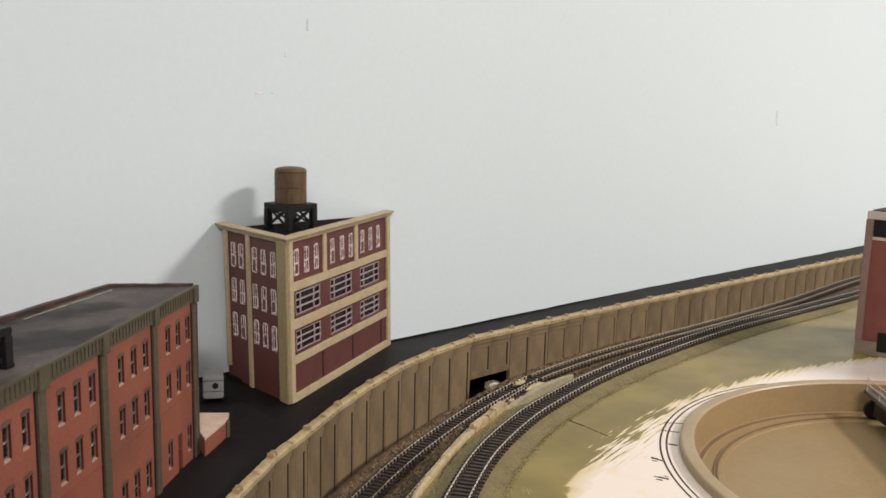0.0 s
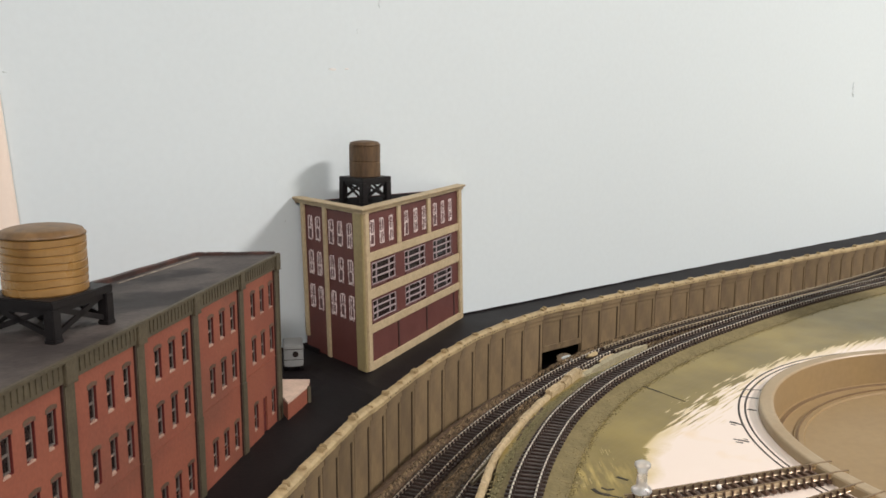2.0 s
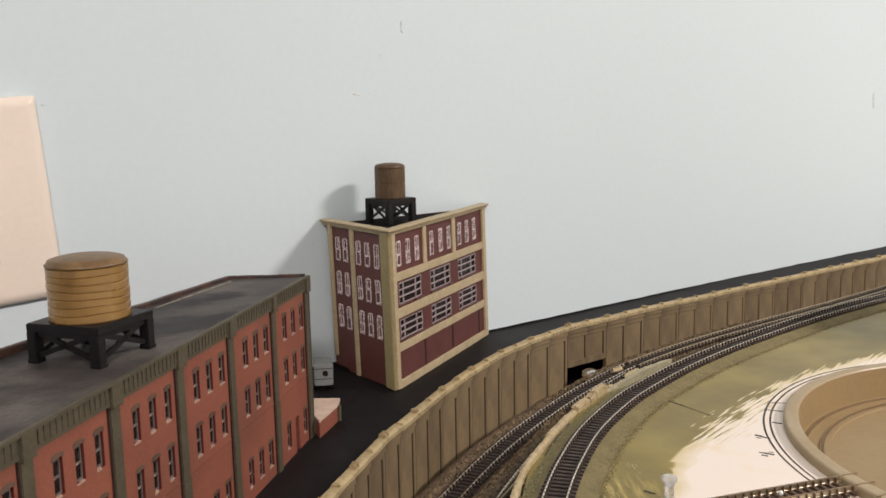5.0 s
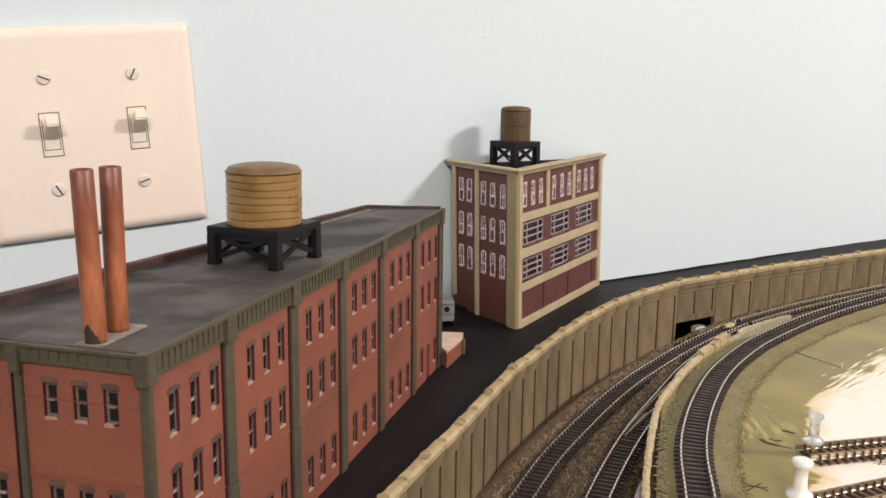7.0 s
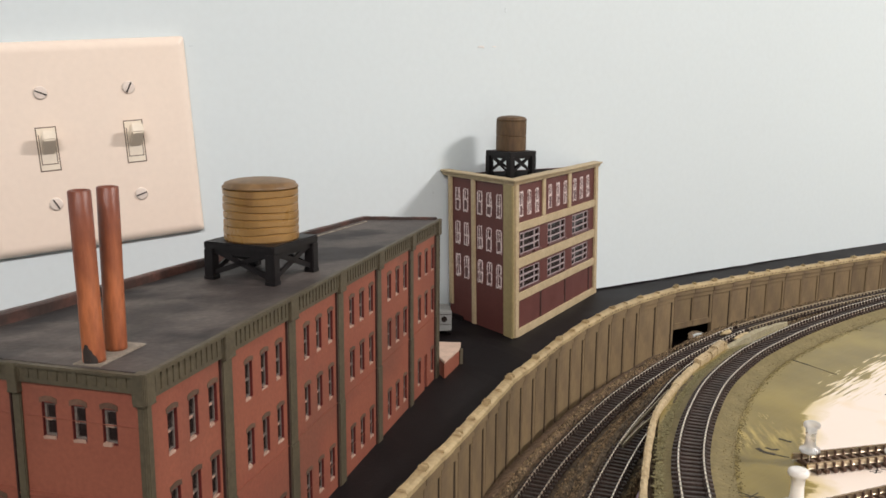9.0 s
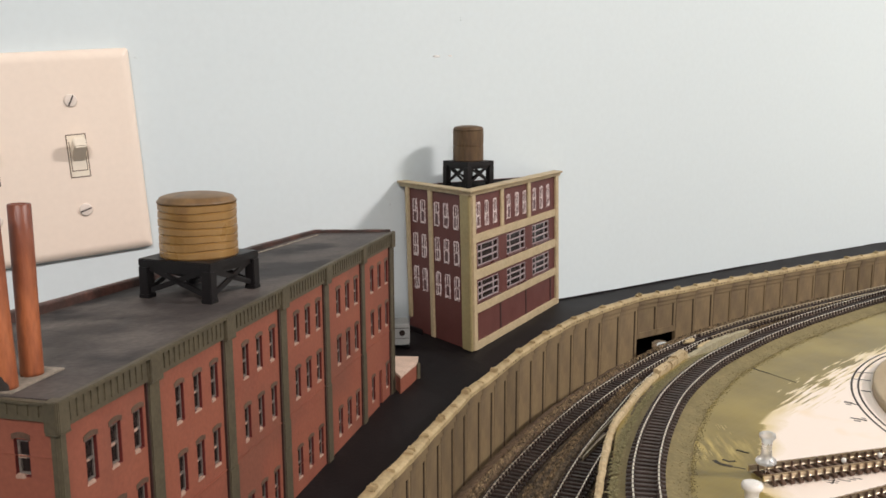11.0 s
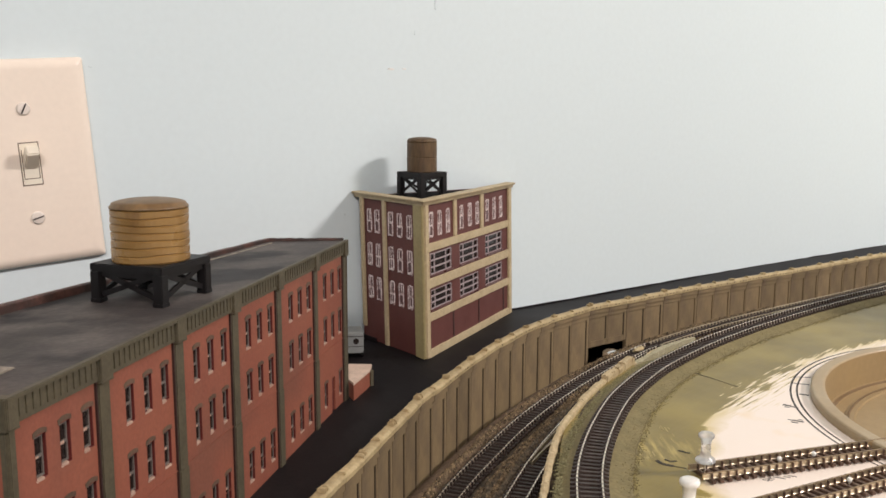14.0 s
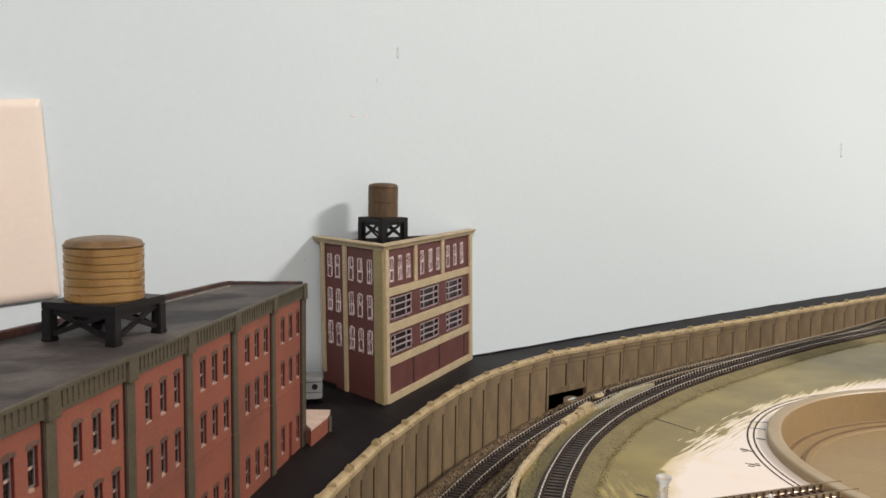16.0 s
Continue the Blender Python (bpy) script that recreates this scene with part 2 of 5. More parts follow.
SHEDEDGE = material("engine_shed_corner", (0.26, 0.165, 0.14), 0.7, vary=0.15, scale=90, second=(0.18, 0.11, 0.09))
SHEDBASE = material("engine_shed_footing", (0.26, 0.21, 0.15), 0.8, vary=0.15, scale=100)
DECK = material("weathered_bridge_deck", (0.13, 0.105, 0.085), 0.8, vary=0.2, scale=80, stretch=(0.2, 3, 1))
PURPLE = material("lilac_foam_edge", (0.45, 0.33, 0.42), 0.7, vary=0.1, scale=100)


def board_material():
    """Olive paint brushed thinly over white board: the paint ends in dry strokes round the turntable."""
    m = bpy.data.materials.new("olive_paint_over_white_board")
    m.use_nodes = True
    n, k = m.node_tree.nodes, m.node_tree.links
    b = n["Principled BSDF"]

    def math_(op, a, c=None, clamp=False):
        q = n.new("ShaderNodeMath")
        q.operation, q.use_clamp = op, clamp
        for i, v in enumerate((a, c)):
            if v is None:
                continue
            if isinstance(v, (int, float)):
                q.inputs[i].default_value = v
            else:
                k.new(v, q.inputs[i])
        return q.outputs[0]

    def noise_(vec, scale, detail=3):
        t = n.new("ShaderNodeTexNoise")
        t.inputs["Scale"].default_value, t.inputs["Detail"].default_value = scale, detail
        k.new(vec, t.inputs["Vector"])
        return t.outputs["Fac"]

    tc = n.new("ShaderNodeTexCoord")
    sep = n.new("ShaderNodeSeparateXYZ")
    k.new(tc.outputs["Object"], sep.inputs[0])
    x, y = math_("MULTIPLY", sep.outputs[0], 100.0), math_("MULTIPLY", sep.outputs[1], 100.0)
    # signed reach past the turntable ring, past the brushed corner and past the strip behind the ring
    dx, dy = math_("SUBTRACT", x, 43.4), math_("SUBTRACT", y, -39.6)
    r = math_("SQRT", math_("ADD", math_("MULTIPLY", dx, dx), math_("MULTIPLY", dy, dy)))
    ring = math_("SUBTRACT", 17.0, r)
    bow = math_("SUBTRACT", x, 45.0)
    far = math_("SUBTRACT", math_("MULTIPLY", math_("MULTIPLY", bow, bow), -0.0105), math_("ADD", y, 22.85))
    wave = math_("MULTIPLY", math_("SUBTRACT", noise_(tc.outputs["Object"], 75.0, 4), 0.56), 2.4)
    left = math_("SUBTRACT", math_("MULTIPLY", math_("SUBTRACT", x, 27.4), 0.607), math_("MULTIPLY", math_("ADD", y, 25.3), 0.795))
    field = math_("MAXIMUM", ring, math_("MINIMUM", far, math_("ADD", left, wave)))
    along = math_("MULTIPLY", math_("ADD", math_("MULTIPLY", x, 0.978), math_("MULTIPLY", y, 0.208)), 0.0008)
    across = math_("MULTIPLY", math_("SUBTRACT", math_("MULTIPLY", y, 0.978), math_("MULTIPLY", x, 0.208)), 0.01)
    mp = n.new("ShaderNodeCombineXYZ")
    k.new(along, mp.inputs[0]), k.new(across, mp.inputs[1])
    strokes = math_("MULTIPLY", math_("SUBTRACT", noise_(mp.outputs["Vector"], 560.0, 7), 0.53), 9.5)
    # dry strokes only along the far side
    keep = math_("MULTIPLY", math_("MULTIPLY", math_("SUBTRACT", x, 27.3), 0.25, True), math_("SUBTRACT", 1.0, math_("MULTIPLY", math_("MULTIPLY", math_("SUBTRACT", x, 34.0), 0.12, True), 0.72)))
    reach = math_("ADD", field, math_("MULTIPLY", strokes, keep))
    mask = math_("MULTIPLY", math_("ADD", reach, 0.08), 6.0, True)
    paint = n.new("ShaderNodeMix")
    paint.data_type = "RGBA"
    paint.inputs["A"].default_value, paint.inputs["B"].default_value = (0.194, 0.147, 0.037, 1), (0.290, 0.222, 0.059, 1)
    k.new(math_("MULTIPLY", math_("SUBTRACT", noise_(tc.outputs["Object"], 24.0, 6), 0.36), 3.4, True), paint.inputs["Factor"])
    white = n.new("ShaderNodeMix")
    white.data_type = "RGBA"
    white.inputs["A"].default_value, white.inputs["B"].default_value = (0.90, 0.79, 0.69, 1), (0.84, 0.64, 0.36, 1)
    k.new(math_("MULTIPLY", math_("SUBTRACT", noise_(tc.outputs["Object"], 22.0, 3), 0.64), 5.0, True), white.inputs["Factor"])
    sheen = n.new("ShaderNodeMix")  # yellow sheen streaks by the track end, painted into the colour
    sheen.data_type = "RGBA"
    sheen.inputs["B"].default_value = (0.46, 0.350, 0.105, 1)
    ex, ey = math_("SUBTRACT", x, 21.3), math_("SUBTRACT", y, -27.7)
    reachy = math_("SQRT", math_("ADD", math_("MULTIPLY", ex, ex), math_("MULTIPLY", math_("MULTIPLY", ey, ey), 1.6)))
    streak = n.new("ShaderNodeCombineXYZ")
    k.new(math_("MULTIPLY", math_("SUBTRACT", math_("MULTIPLY", x, 0.82), math_("MULTIPLY", y, 0.57)), 0.01), streak.inputs[0])
    k.new(math_("MULTIPLY", math_("ADD", math_("MULTIPLY", x, 0.57), math_("MULTIPLY", y, 0.82)), 0.0016), streak.inputs[1])
    lick = math_("MULTIPLY", math_("SUBTRACT", noise_(streak.outputs["Vector"], 330.0, 4), 0.47), 5.0, True)
    k.new(math_("MULTIPLY", lick, math_("MULTIPLY", math_("SUBTRACT", 2.6, reachy), 0.6, True)), sheen.inputs["Factor"])
    k.new(paint.outputs["Result"], sheen.inputs["A"])
    both = n.new("ShaderNodeMix")
    both.data_type = "RGBA"
    k.new(mask, both.inputs["Factor"])
    thin = n.new("ShaderNodeMix")  # the paint thins out to yellow before it ends
    thin.data_type = "RGBA"
    thin.inputs["A"].default_value = (0.66, 0.53, 0.245, 1)
    k.new(math_("MULTIPLY", math_("ADD", reach, math_("MULTIPLY", noise_(tc.outputs["Object"], 90.0, 3), 0.25)), 0.8, True), thin.inputs["Factor"])
    k.new(white.outputs["Result"], thin.inputs["B"])
    k.new(sheen.outputs["Result"], both.inputs["A"]), k.new(thin.outputs["Result"], both.inputs["B"])
    k.new(both.outputs["Result"], b.inputs["Base Color"])
    gloss = n.new("ShaderNodeMapRange")
    gloss.inputs["To Min"].default_value, gloss.inputs["To Max"].default_value = 0.26, 0.42
    k.new(noise_(tc.outputs["Object"], 30.0, 4), gloss.inputs["Value"])
    k.new(gloss.outputs["Result"], b.inputs["Roughness"])
    bp = n.new("ShaderNodeBump")
    bp.inputs["Strength"].default_value, bp.inputs["Distance"].default_value = 0.15, 0.0006
    k.new(math_("ADD", noise_(mp.outputs["Vector"], 400.0, 3), noise_(tc.outputs["Object"], 45.0, 3)), bp.inputs["Height"])
    k.new(bp.outputs["Normal"], b.inputs["Normal"])
    return m


BOARD = board_material()
BOARD.node_tree.nodes["Principled BSDF"].inputs["Specular IOR Level"].default_value = 0.26


# ---- mesh helpers, in centimetres ----
def finish(name, bm, mat, smooth=False):
    bmesh.ops.recalc_face_normals(bm, faces=bm.faces)
    bmesh.ops.scale(bm, vec=(CM, CM, CM), verts=bm.verts)
    me = bpy.data.meshes.new(name)
    bm.to_mesh(me)
    bm.free()
    for f in me.polygons:
        f.use_smooth = smooth
    for q in mat if isinstance(mat, (list, tuple)) else [mat]:
        me.materials.append(q)
    return me


def part(name, bm, mat, parent, label="", smooth=False, at=None):
    """One mesh object under a thing or a part. at: its place in the parent, in cm, or a matrix."""
    ob = new(name, bm if isinstance(bm, bpy.types.Mesh) else finish(name, bm, mat, smooth))
    ob.parent = parent
    if at is not None:
        ob.matrix_basis = at if isinstance(at, Matrix) else Matrix.Translation([c * CM for c in at])
    return tagged(ob, label=label)


def setting(name, bm, mat, label, category, kind="structure", smooth=False):
    ob = new(name, finish(name, bm, mat, smooth))
    ob.location = (0, 0, BASE)
    return tagged(ob, label, category, kind=kind)


def thing(name, x, y, z, turn, label, category, group=""):
    ob = new(name)
    ob.empty_display_size = 0.02
    ob.matrix_basis = pose(x * CM, y * CM, BASE + z * CM, 0, 0, turn)
    return tagged(ob, label, category, group)


def box(bm, x0, x1, y0, y1, z0, z1, bevel=0.0):
    v = [bm.verts.new(p) for p in ((x0, y0, z0), (x1, y0, z0), (x1, y1, z0), (x0, y1, z0), (x0, y0, z1), (x1, y0, z1), (x1, y1, z1), (x0, y1, z1))]
    fs = [bm.faces.new([v[i] for i in q]) for q in ((0, 3, 2, 1), (4, 5, 6, 7), (0, 1, 5, 4), (1, 2, 6, 5), (2, 3, 7, 6), (3, 0, 4, 7))]
    if bevel:
        bmesh.ops.bevel(bm, geom=list({e for f in fs for e in f.edges}), offset=bevel, segments=2, affect="EDGES")
    return bm


def boxed(*a, **k):
    return box(bmesh.new(), *a, **k)


def turned(bm, rings, n=24, x=0.0, y=0.0, close=True):
    """A turned solid from (radius, height) rings."""
    loops = [[bm.verts.new((x + r * math.cos(2 * math.pi * i / n), y + r * math.sin(2 * math.pi * i / n), z)) for i in range(n)] for r, z in rings]
    for a, b in zip(loops, loops[1:]):
        for i in range(n):
            bm.faces.new((a[i], a[(i + 1) % n], b[(i + 1) % n], b[i]))
    if close:
        bm.faces.new(loops[0][::-1]), bm.faces.new(loops[-1])
    return bm


def prism(bm, pts, z0, z1):
    a = [bm.verts.new((x, y, z0)) for x, y in pts]
    b = [bm.verts.new((x, y, z1)) for x, y in pts]
    bm.faces.new(a[::-1]), bm.faces.new(b)
    for i in range(len(pts)):
        j = (i + 1) % len(pts)
        bm.faces.new((a[i], a[j], b[j], b[i]))
    return bm


def beam(bm, p, q, w, h):
    """A square bar from p to q."""
    p, q = Vector(p), Vector(q)
    d = (q - p).normalized()
    s = d.cross(Vector((0, 0, 1)))
    s = s.normalized() if s.length > 1e-4 else Vector((1, 0, 0))
    u = s.cross(d)
    loops = [[bm.verts.new(c + s * a * w / 2 + u * b * h / 2) for a, b in ((-1, -1), (1, -1), (1, 1), (-1, 1))] for c in (p, q)]
    bm.faces.new(loops[0][::-1]), bm.faces.new(loops[1])
    for i in range(4):
        bm.faces.new((loops[0][i], loops[0][(i + 1) % 4], loops[1][(i + 1) % 4], loops[1][i]))
    return bm


def spline(pts, step):
    """A smooth line through the given places, in even steps."""
    p = [Vector(q) for q in pts]
    p = [2 * p[0] - p[1]] + p + [2 * p[-1] - p[-2]]
    dense = []
    for a, b, c, d in zip(p, p[1:], p[2:], p[3:]):
        for i in range(24):
            t = i / 24
            dense.append(0.5 * (2 * b + (c - a) * t + (2 * a - 5 * b + 4 * c - d) * t * t + (3 * b - a - 3 * c + d) * t ** 3))
    dense.append(p[-2])
    s = np.r_[0, np.cumsum([(v - u).length for u, v in zip(dense, dense[1:])])]
    n = max(2, round(s[-1] / step))
    out = np.stack([np.interp(np.linspace(0, s[-1], n + 1), s, [q[i] for q in dense]) for i in range(3)], 1)
    return [Vector(q) for q in out]


def headings(line):
    d = [(line[min(i + 1, len(line) - 1)] - line[max(i - 1, 0)]).normalized() for i in range(len(line))]
    return d, [Vector((v.y, -v.x, 0)).normalized() for v in d]


def sweep(bm, line, profile, jitter=0.0):
    """Draws a closed profile of (to the right, up) along a line."""
    _, side = headings(line)
    loops = []
    for p, s in zip(line, side):
        loops.append([bm.verts.new(p + s * (u + random.uniform(-jitter, jitter)) + Vector((0, 0, w + random.uniform(-jitter, jitter) * 0.5))) for u, w in profile])
    n = len(profile)
    for a, b in zip(loops, loops[1:]):
        for i in range(n):
            bm.faces.new((a[i], a[(i + 1) % n], b[(i + 1) % n], b[i]))
    bm.faces.new(loops[0]), bm.faces.new(loops[-1][::-1])
    return bm


def shifted(line, right, up=0.0):
    _, side = headings(line)
    return [p + s * right + Vector((0, 0, up)) for p, s in zip(line, side)]


def pierced(bm, w, h, depth, holes, x0=0.0, z0=0.0):
    """A wall in the plane y = 0 that faces -y, with openings (x0, x1, z0, z1) through its depth."""
    xs = sorted({x0, x0 + w, *[v for o in holes for v in o[:2]]})
    zs = sorted({z0, z0 + h, *[v for o in holes for v in o[2:]]})

    def solid(i, j):
        if i < 0 or j < 0 or i >= len(xs) - 1 or j >= len(zs) - 1:
            return False
        cx, cz = (xs[i] + xs[i + 1]) / 2, (zs[j] + zs[j + 1]) / 2
        return not any(o[0] < cx < o[1] and o[2] < cz < o[3] for o in holes)

    def quad(*ps):
        bm.faces.new([bm.verts.new(p) for p in ps])

    for i in range(len(xs) - 1):
        for j in range(len(zs) - 1):
            if not solid(i, j):
                continue
            a, b, c, d = xs[i], xs[i + 1], zs[j], zs[j + 1]
            quad((a, 0, c), (b, 0, c), (b, 0, d), (a, 0, d))
            quad((a, depth, c), (a, depth, d), (b, depth, d), (b, depth, c))
            if not solid(i - 1, j):
                quad((a, 0, c), (a, 0, d), (a, depth, d), (a, depth, c))
            if not solid(i + 1, j):
                quad((b, 0, c), (b, depth, c), (b, depth, d), (b, 0, d))
            if not solid(i, j - 1):
                quad((a, 0, c), (a, depth, c), (b, depth, c), (b, 0, c))
            if not solid(i, j + 1):
                quad((a, 0, d), (b, 0, d), (b, depth, d), (a, depth, d))
    bmesh.ops.remove_doubles(bm, verts=bm.verts, dist=1e-4)
    return bm


# ---- the room ----
def room():
    z0, z1 = -BASE * 100, 244 - BASE * 100
    setting("wall_north", boxed(-260, 360, 0, 10, z0, z1), WALL, "pale blue-white painted plaster wall behind the layout", "wall")
    setting("wall_west", boxed(-270, -260, -400, 10, z0, z1), WALL, "pale blue-white painted side wall", "wall")
    setting("wall_east", boxed(360, 370, -400, 10, z0, z1), WALL, "pale blue-white painted far side wall", "wall")
    setting("wall_south", boxed(-270, 370, -410, -400, z0, z1), WALL, "pale blue-white painted rear wall", "wall")
    setting("ceiling", boxed(-270, 370, -410, 10, z1, z1 + 10), CEIL, "plain white painted ceiling", "ceiling")
    setting("floor", boxed(-270, 370, -410, 10, z0 - 10, z0), FLOOR, "dull brown carpeted floor", "floor")


room()

# ---- lines of the layout: retaining wall, tracks ----
JOINTS = [(-34.5, -52.9), (-30.9, -50.2), (-27.4, -47.6), (-23.9, -45.0), (-20.5, -42.4), (-17.1, -39.9), (-13.8, -37.4), (-10.5, -34.95), (-7.2, -32.5), (-3.9, -30.0), (-0.6, -27.52), (2.75, -25.05), (6.09, -22.57), (9.43, -20.08), (12.75, -17.55), (16.25, -14.8), (19.8, -12.55), (23.5, -10.2), (27.6, -7.95), (31.9, -5.9), (36.1, -4.4), (41.0, -3.35), (45.7, -3.15), (50.6, -2.95)]
JOINTS += [(55.3 + 4.9 * i, -2.9) for i in range(17)]
FENCE = []
for (ax, ay), (bx, by) in zip(JOINTS, JOINTS[1:]):
    FENCE += [Vector((ax, ay, 0)), Vector(((ax + bx) / 2, (ay + by) / 2, 0))]


def grade(x):
    return min(-3.55 + (x - 21) * 0.052, 0.30)


def graded(pts, step, lift=0.0):
    return spline([(x, y, grade(x) + lift) for x, y in pts], step)


TIE_STEP = 0.42
OUTER = graded([(-26, -48.5), (-12, -38.5), (0, -30.0), (8, -24.2), (12.8, -20.9), (16.6, -18.3), (20.3, -16.2), (24.2, -14.15), (28, -12.45), (32, -11.0), (36, -9.75), (40, -8.8), (44, -8.2), (50, -8.0), (57, -8.4), (70, -9.7), (80, -10.4), (92, -10.5), (110, -10.4), (132, -10.4)], TIE_STEP)
INNER = graded([(-6, -39.5), (5, -31.2), (10, -27.3), (15.5, -23.2), (18.1, -21.3), (21.2, -19.2), (24.0, -17.5), (27.5, -15.6), (32, -13.2), (37, -11.2), (43, -9.5), (48, -8.9)], TIE_STEP)
CURVE = spline([(-8, -52, 0.70), (2, -43, 0.70), (8.0, -36.8, 0.70), (12.6, -32.0, 0.70), (15.5, -28.95, 0.70), (18, -26.75, 0.70), (21.1, -24.45, 0.70), (25.1, -21.95, 0.70), (30, -19.75, 0.70), (34, -18.5, 0.70), (38.2, -17.45, 0.70), (42, -16.75, 0.70), (46, -16.2, 0.70), (54, -15.45, 0.70), (62, -15.1, 0.70), (70, -15.2, 0.70), (82, -15.4, 0.70), (105, -15.5, 0.70), (132, -15.5, 0.70)], TIE_STEP)
LOWWALL = spline([(-10, -51.0, 0.4), (0, -41.6, 0.4), (7, -34.75, 0.4), (11.4, -30.35, 0.4), (12.9, -28.87, 0.4), (15.2, -26.72, 0.4), (17.8, -24.42, 0.4), (19.7, -22.95, 0.4), (24.0, -20.35, 0.36), (27.6, -18.5, 0.28), (31.6, -16.95, 0.1)], 0.8)


STREET = -0.18


def street(x, y):
    """The street board sinks a little towards the factory's far end and rises to the room wall further on."""
    rise = 0.34 * min(max((x - 38) / 30, 0), 1) * max(0.0, 1 + y / 3.0)
    return STREET + rise - 0.60 * min(max((20.3 - x) / 3.5, 0), 1) * min(max((-4.5 - y) / 3.0, 0), 1)


def ground():
    # the black street sheet between the room wall and the retaining wall
    bm = bmesh.new()
    line = [p for p in FENCE]
    pts = [(p.x, p.y + 0.1) for p in line] + [(135, -0.02), (-90, -0.02), (-90, -53)]
    prism(bm, pts, -2.2, -0.80)
    # top sheet, in strips from the retaining wall to the room wall
    rows = []
    for i in range(len(line) * 2 - 1):
        p = line[i // 2] if i % 2 == 0 else line[i // 2].lerp(line[i // 2 + 1], 0.5)
        rows.append([bm.verts.new((p.x, y, street(p.x, y))) for y in [p.y + 0.1 + (-0.02 - p.y - 0.1) * j / 12 for j in range(13)]])
    for a, b in zip(rows, rows[1:]):
        for j in range(12):
            bm.faces.new((a[j], a[j + 1], b[j + 1], b[j]))
    setting("pavement", bm, BLACK, "matt black painted street board along the wall", "street")
    # black edge, carried down as an added backing that darkens the wall notch
    bm, rnd = bmesh.new(), random.Random(7)
    loops = []
    for i in range(181):
        x = -90 + 225 * i / 180
        top = -0.03 + 0.24 * min(max((x - 38) / 30, 0), 1) + rnd.uniform(-0.03, 0.03)
        loops.append([bm.verts.new((x, y, z)) for y, z in ((-0.06, -9.0), (-0.06, top), (-0.004, top), (-0.004, -9.0))])
    for a, b in zip(loops, loops[1:]):
        for j in range(4):
            bm.faces.new((a[j], a[(j + 1) % 4], b[(j + 1) % 4], b[j]))
    setting("baseboard", bm, BLACK, "black painted edge where the street meets the wall, with an added dark backing below", "baseboard")
    # the cutting floor under the lower tracks
    bm = bmesh.new()
    low = spline([(-34, -75, 0), (-12, -50, 0), (8, -34.5, 0), (15, -27.0, 0), (24, -20.3, 0), (32, -17, 0), (40, -15.5, 0), (60, -13.0, 0), (80, -13.1, 0), (135, -13.2, 0)], 0.7)
    high = shifted(OUTER, -1.75)
    n = len(low)
    s = np.linspace(0, len(high) - 1, n)
    rows = []
    for i in range(n):
        h = high[int(round(s[i]))]
        row = []
        for j in range(15):
            p = h.lerp(low[i], j / 14)
            z = grade(p.x) - 0.48 + noise.noise(p * 0.9) * 0.10 + noise.noise(p * 3.7) * 0.07 - (0.25 if j == 0 else 0)
            row.append(bm.verts.new((p.x, p.y, min(z, 0.12))))
        rows.append(row)
    for a, b in zip(rows, rows[1:]):
        for j in range(14):
            bm.faces.new((a[j], a[j + 1], b[j + 1], b[j]))
    # cut edge of the sub-roadbed towards the retaining wall
    foot = [bm.verts.new((r[0].co.x, r[0].co.y, r[0].co.z - 4)) for r in rows]
    for i in range(n - 1):
        bm.faces.new((rows[i][0], rows[i + 1][0], foot[i + 1], foot[i]))
    setting("ground", bm, EARTH, "brown gritty ballast bed of the sunken tracks", "ground", smooth=True)
    bm = boxed(-100, 140, -90, -0.05, -12, -9.0)
    for x in (-98, 16, 130):
        for y in (-88, -9):
            box(bm, x, x + 8, y, y + 8, -BASE * 100, -12)
    setting("benchwork", bm, LINE, "dark wooden bench with legs beneath the layout", "benchwork")


ground()


def board():
    """The upper board, with the round hole for the turntable."""
    bm = bmesh.new()
    rim = [(43.4 + 15.2 * math.cos(2 * math.pi * i / 96), -39.6 + 15.2 * math.sin(2 * math.pi * i / 96)) for i in range(96)]
    edge = [(p.x, p.y) for p in shifted(CURVE, -1.55) if p.x > 33] 
    gap = [0.10 + 0.20 * min(max((19.5 - p.x) / 4, 0), 1) for p in LOWWALL]
    edge = [(p.x + g, p.y - g) for p, g in zip(LOWWALL, gap) if p.x < 31] + edge[::6] + [(132, -75), (-10, -75)]
    for z in (0.15, -1.0):
        loops = []
        for pts in (edge, rim):
            vs = [bm.verts.new((x, y, z)) for x, y in pts]
            loops += [bm.edges.new((vs[i], vs[(i + 1) % len(vs)])) for i in range(len(vs))]
        bmesh.ops.triangle_fill(bm, edges=loops, use_beauty=True, use_dissolve=False)
    for pts in (edge, rim):
        for i in range(len(pts)):
            (xa, ya), (xb, yb) = pts[i], pts[(i + 1) % len(pts)]
            bm.faces.new([bm.verts.new(q) for q in ((xa, ya, -1.0), (xb, yb, -1.0), (xb, yb, 0.15), (xa, ya, 0.15))])
    bmesh.ops.remove_doubles(bm, verts=bm.verts, dist=1e-4)
    setting("board", bm, BOARD, "olive green painted white board with brushed ragged paint edges", "board")
    # cutting side below the board
    bm = bmesh.new()
    sweep(bm, [p + Vector((0.5, -0.5, 0)) for p in LOWWALL], [(-0.15, -9), (0.15, -9), (0.15, -0.6), (-0.15, -0.6)])
    setting("trim", bm, PURPLE, "lilac foam side of the raised board", "foam edge")


board()


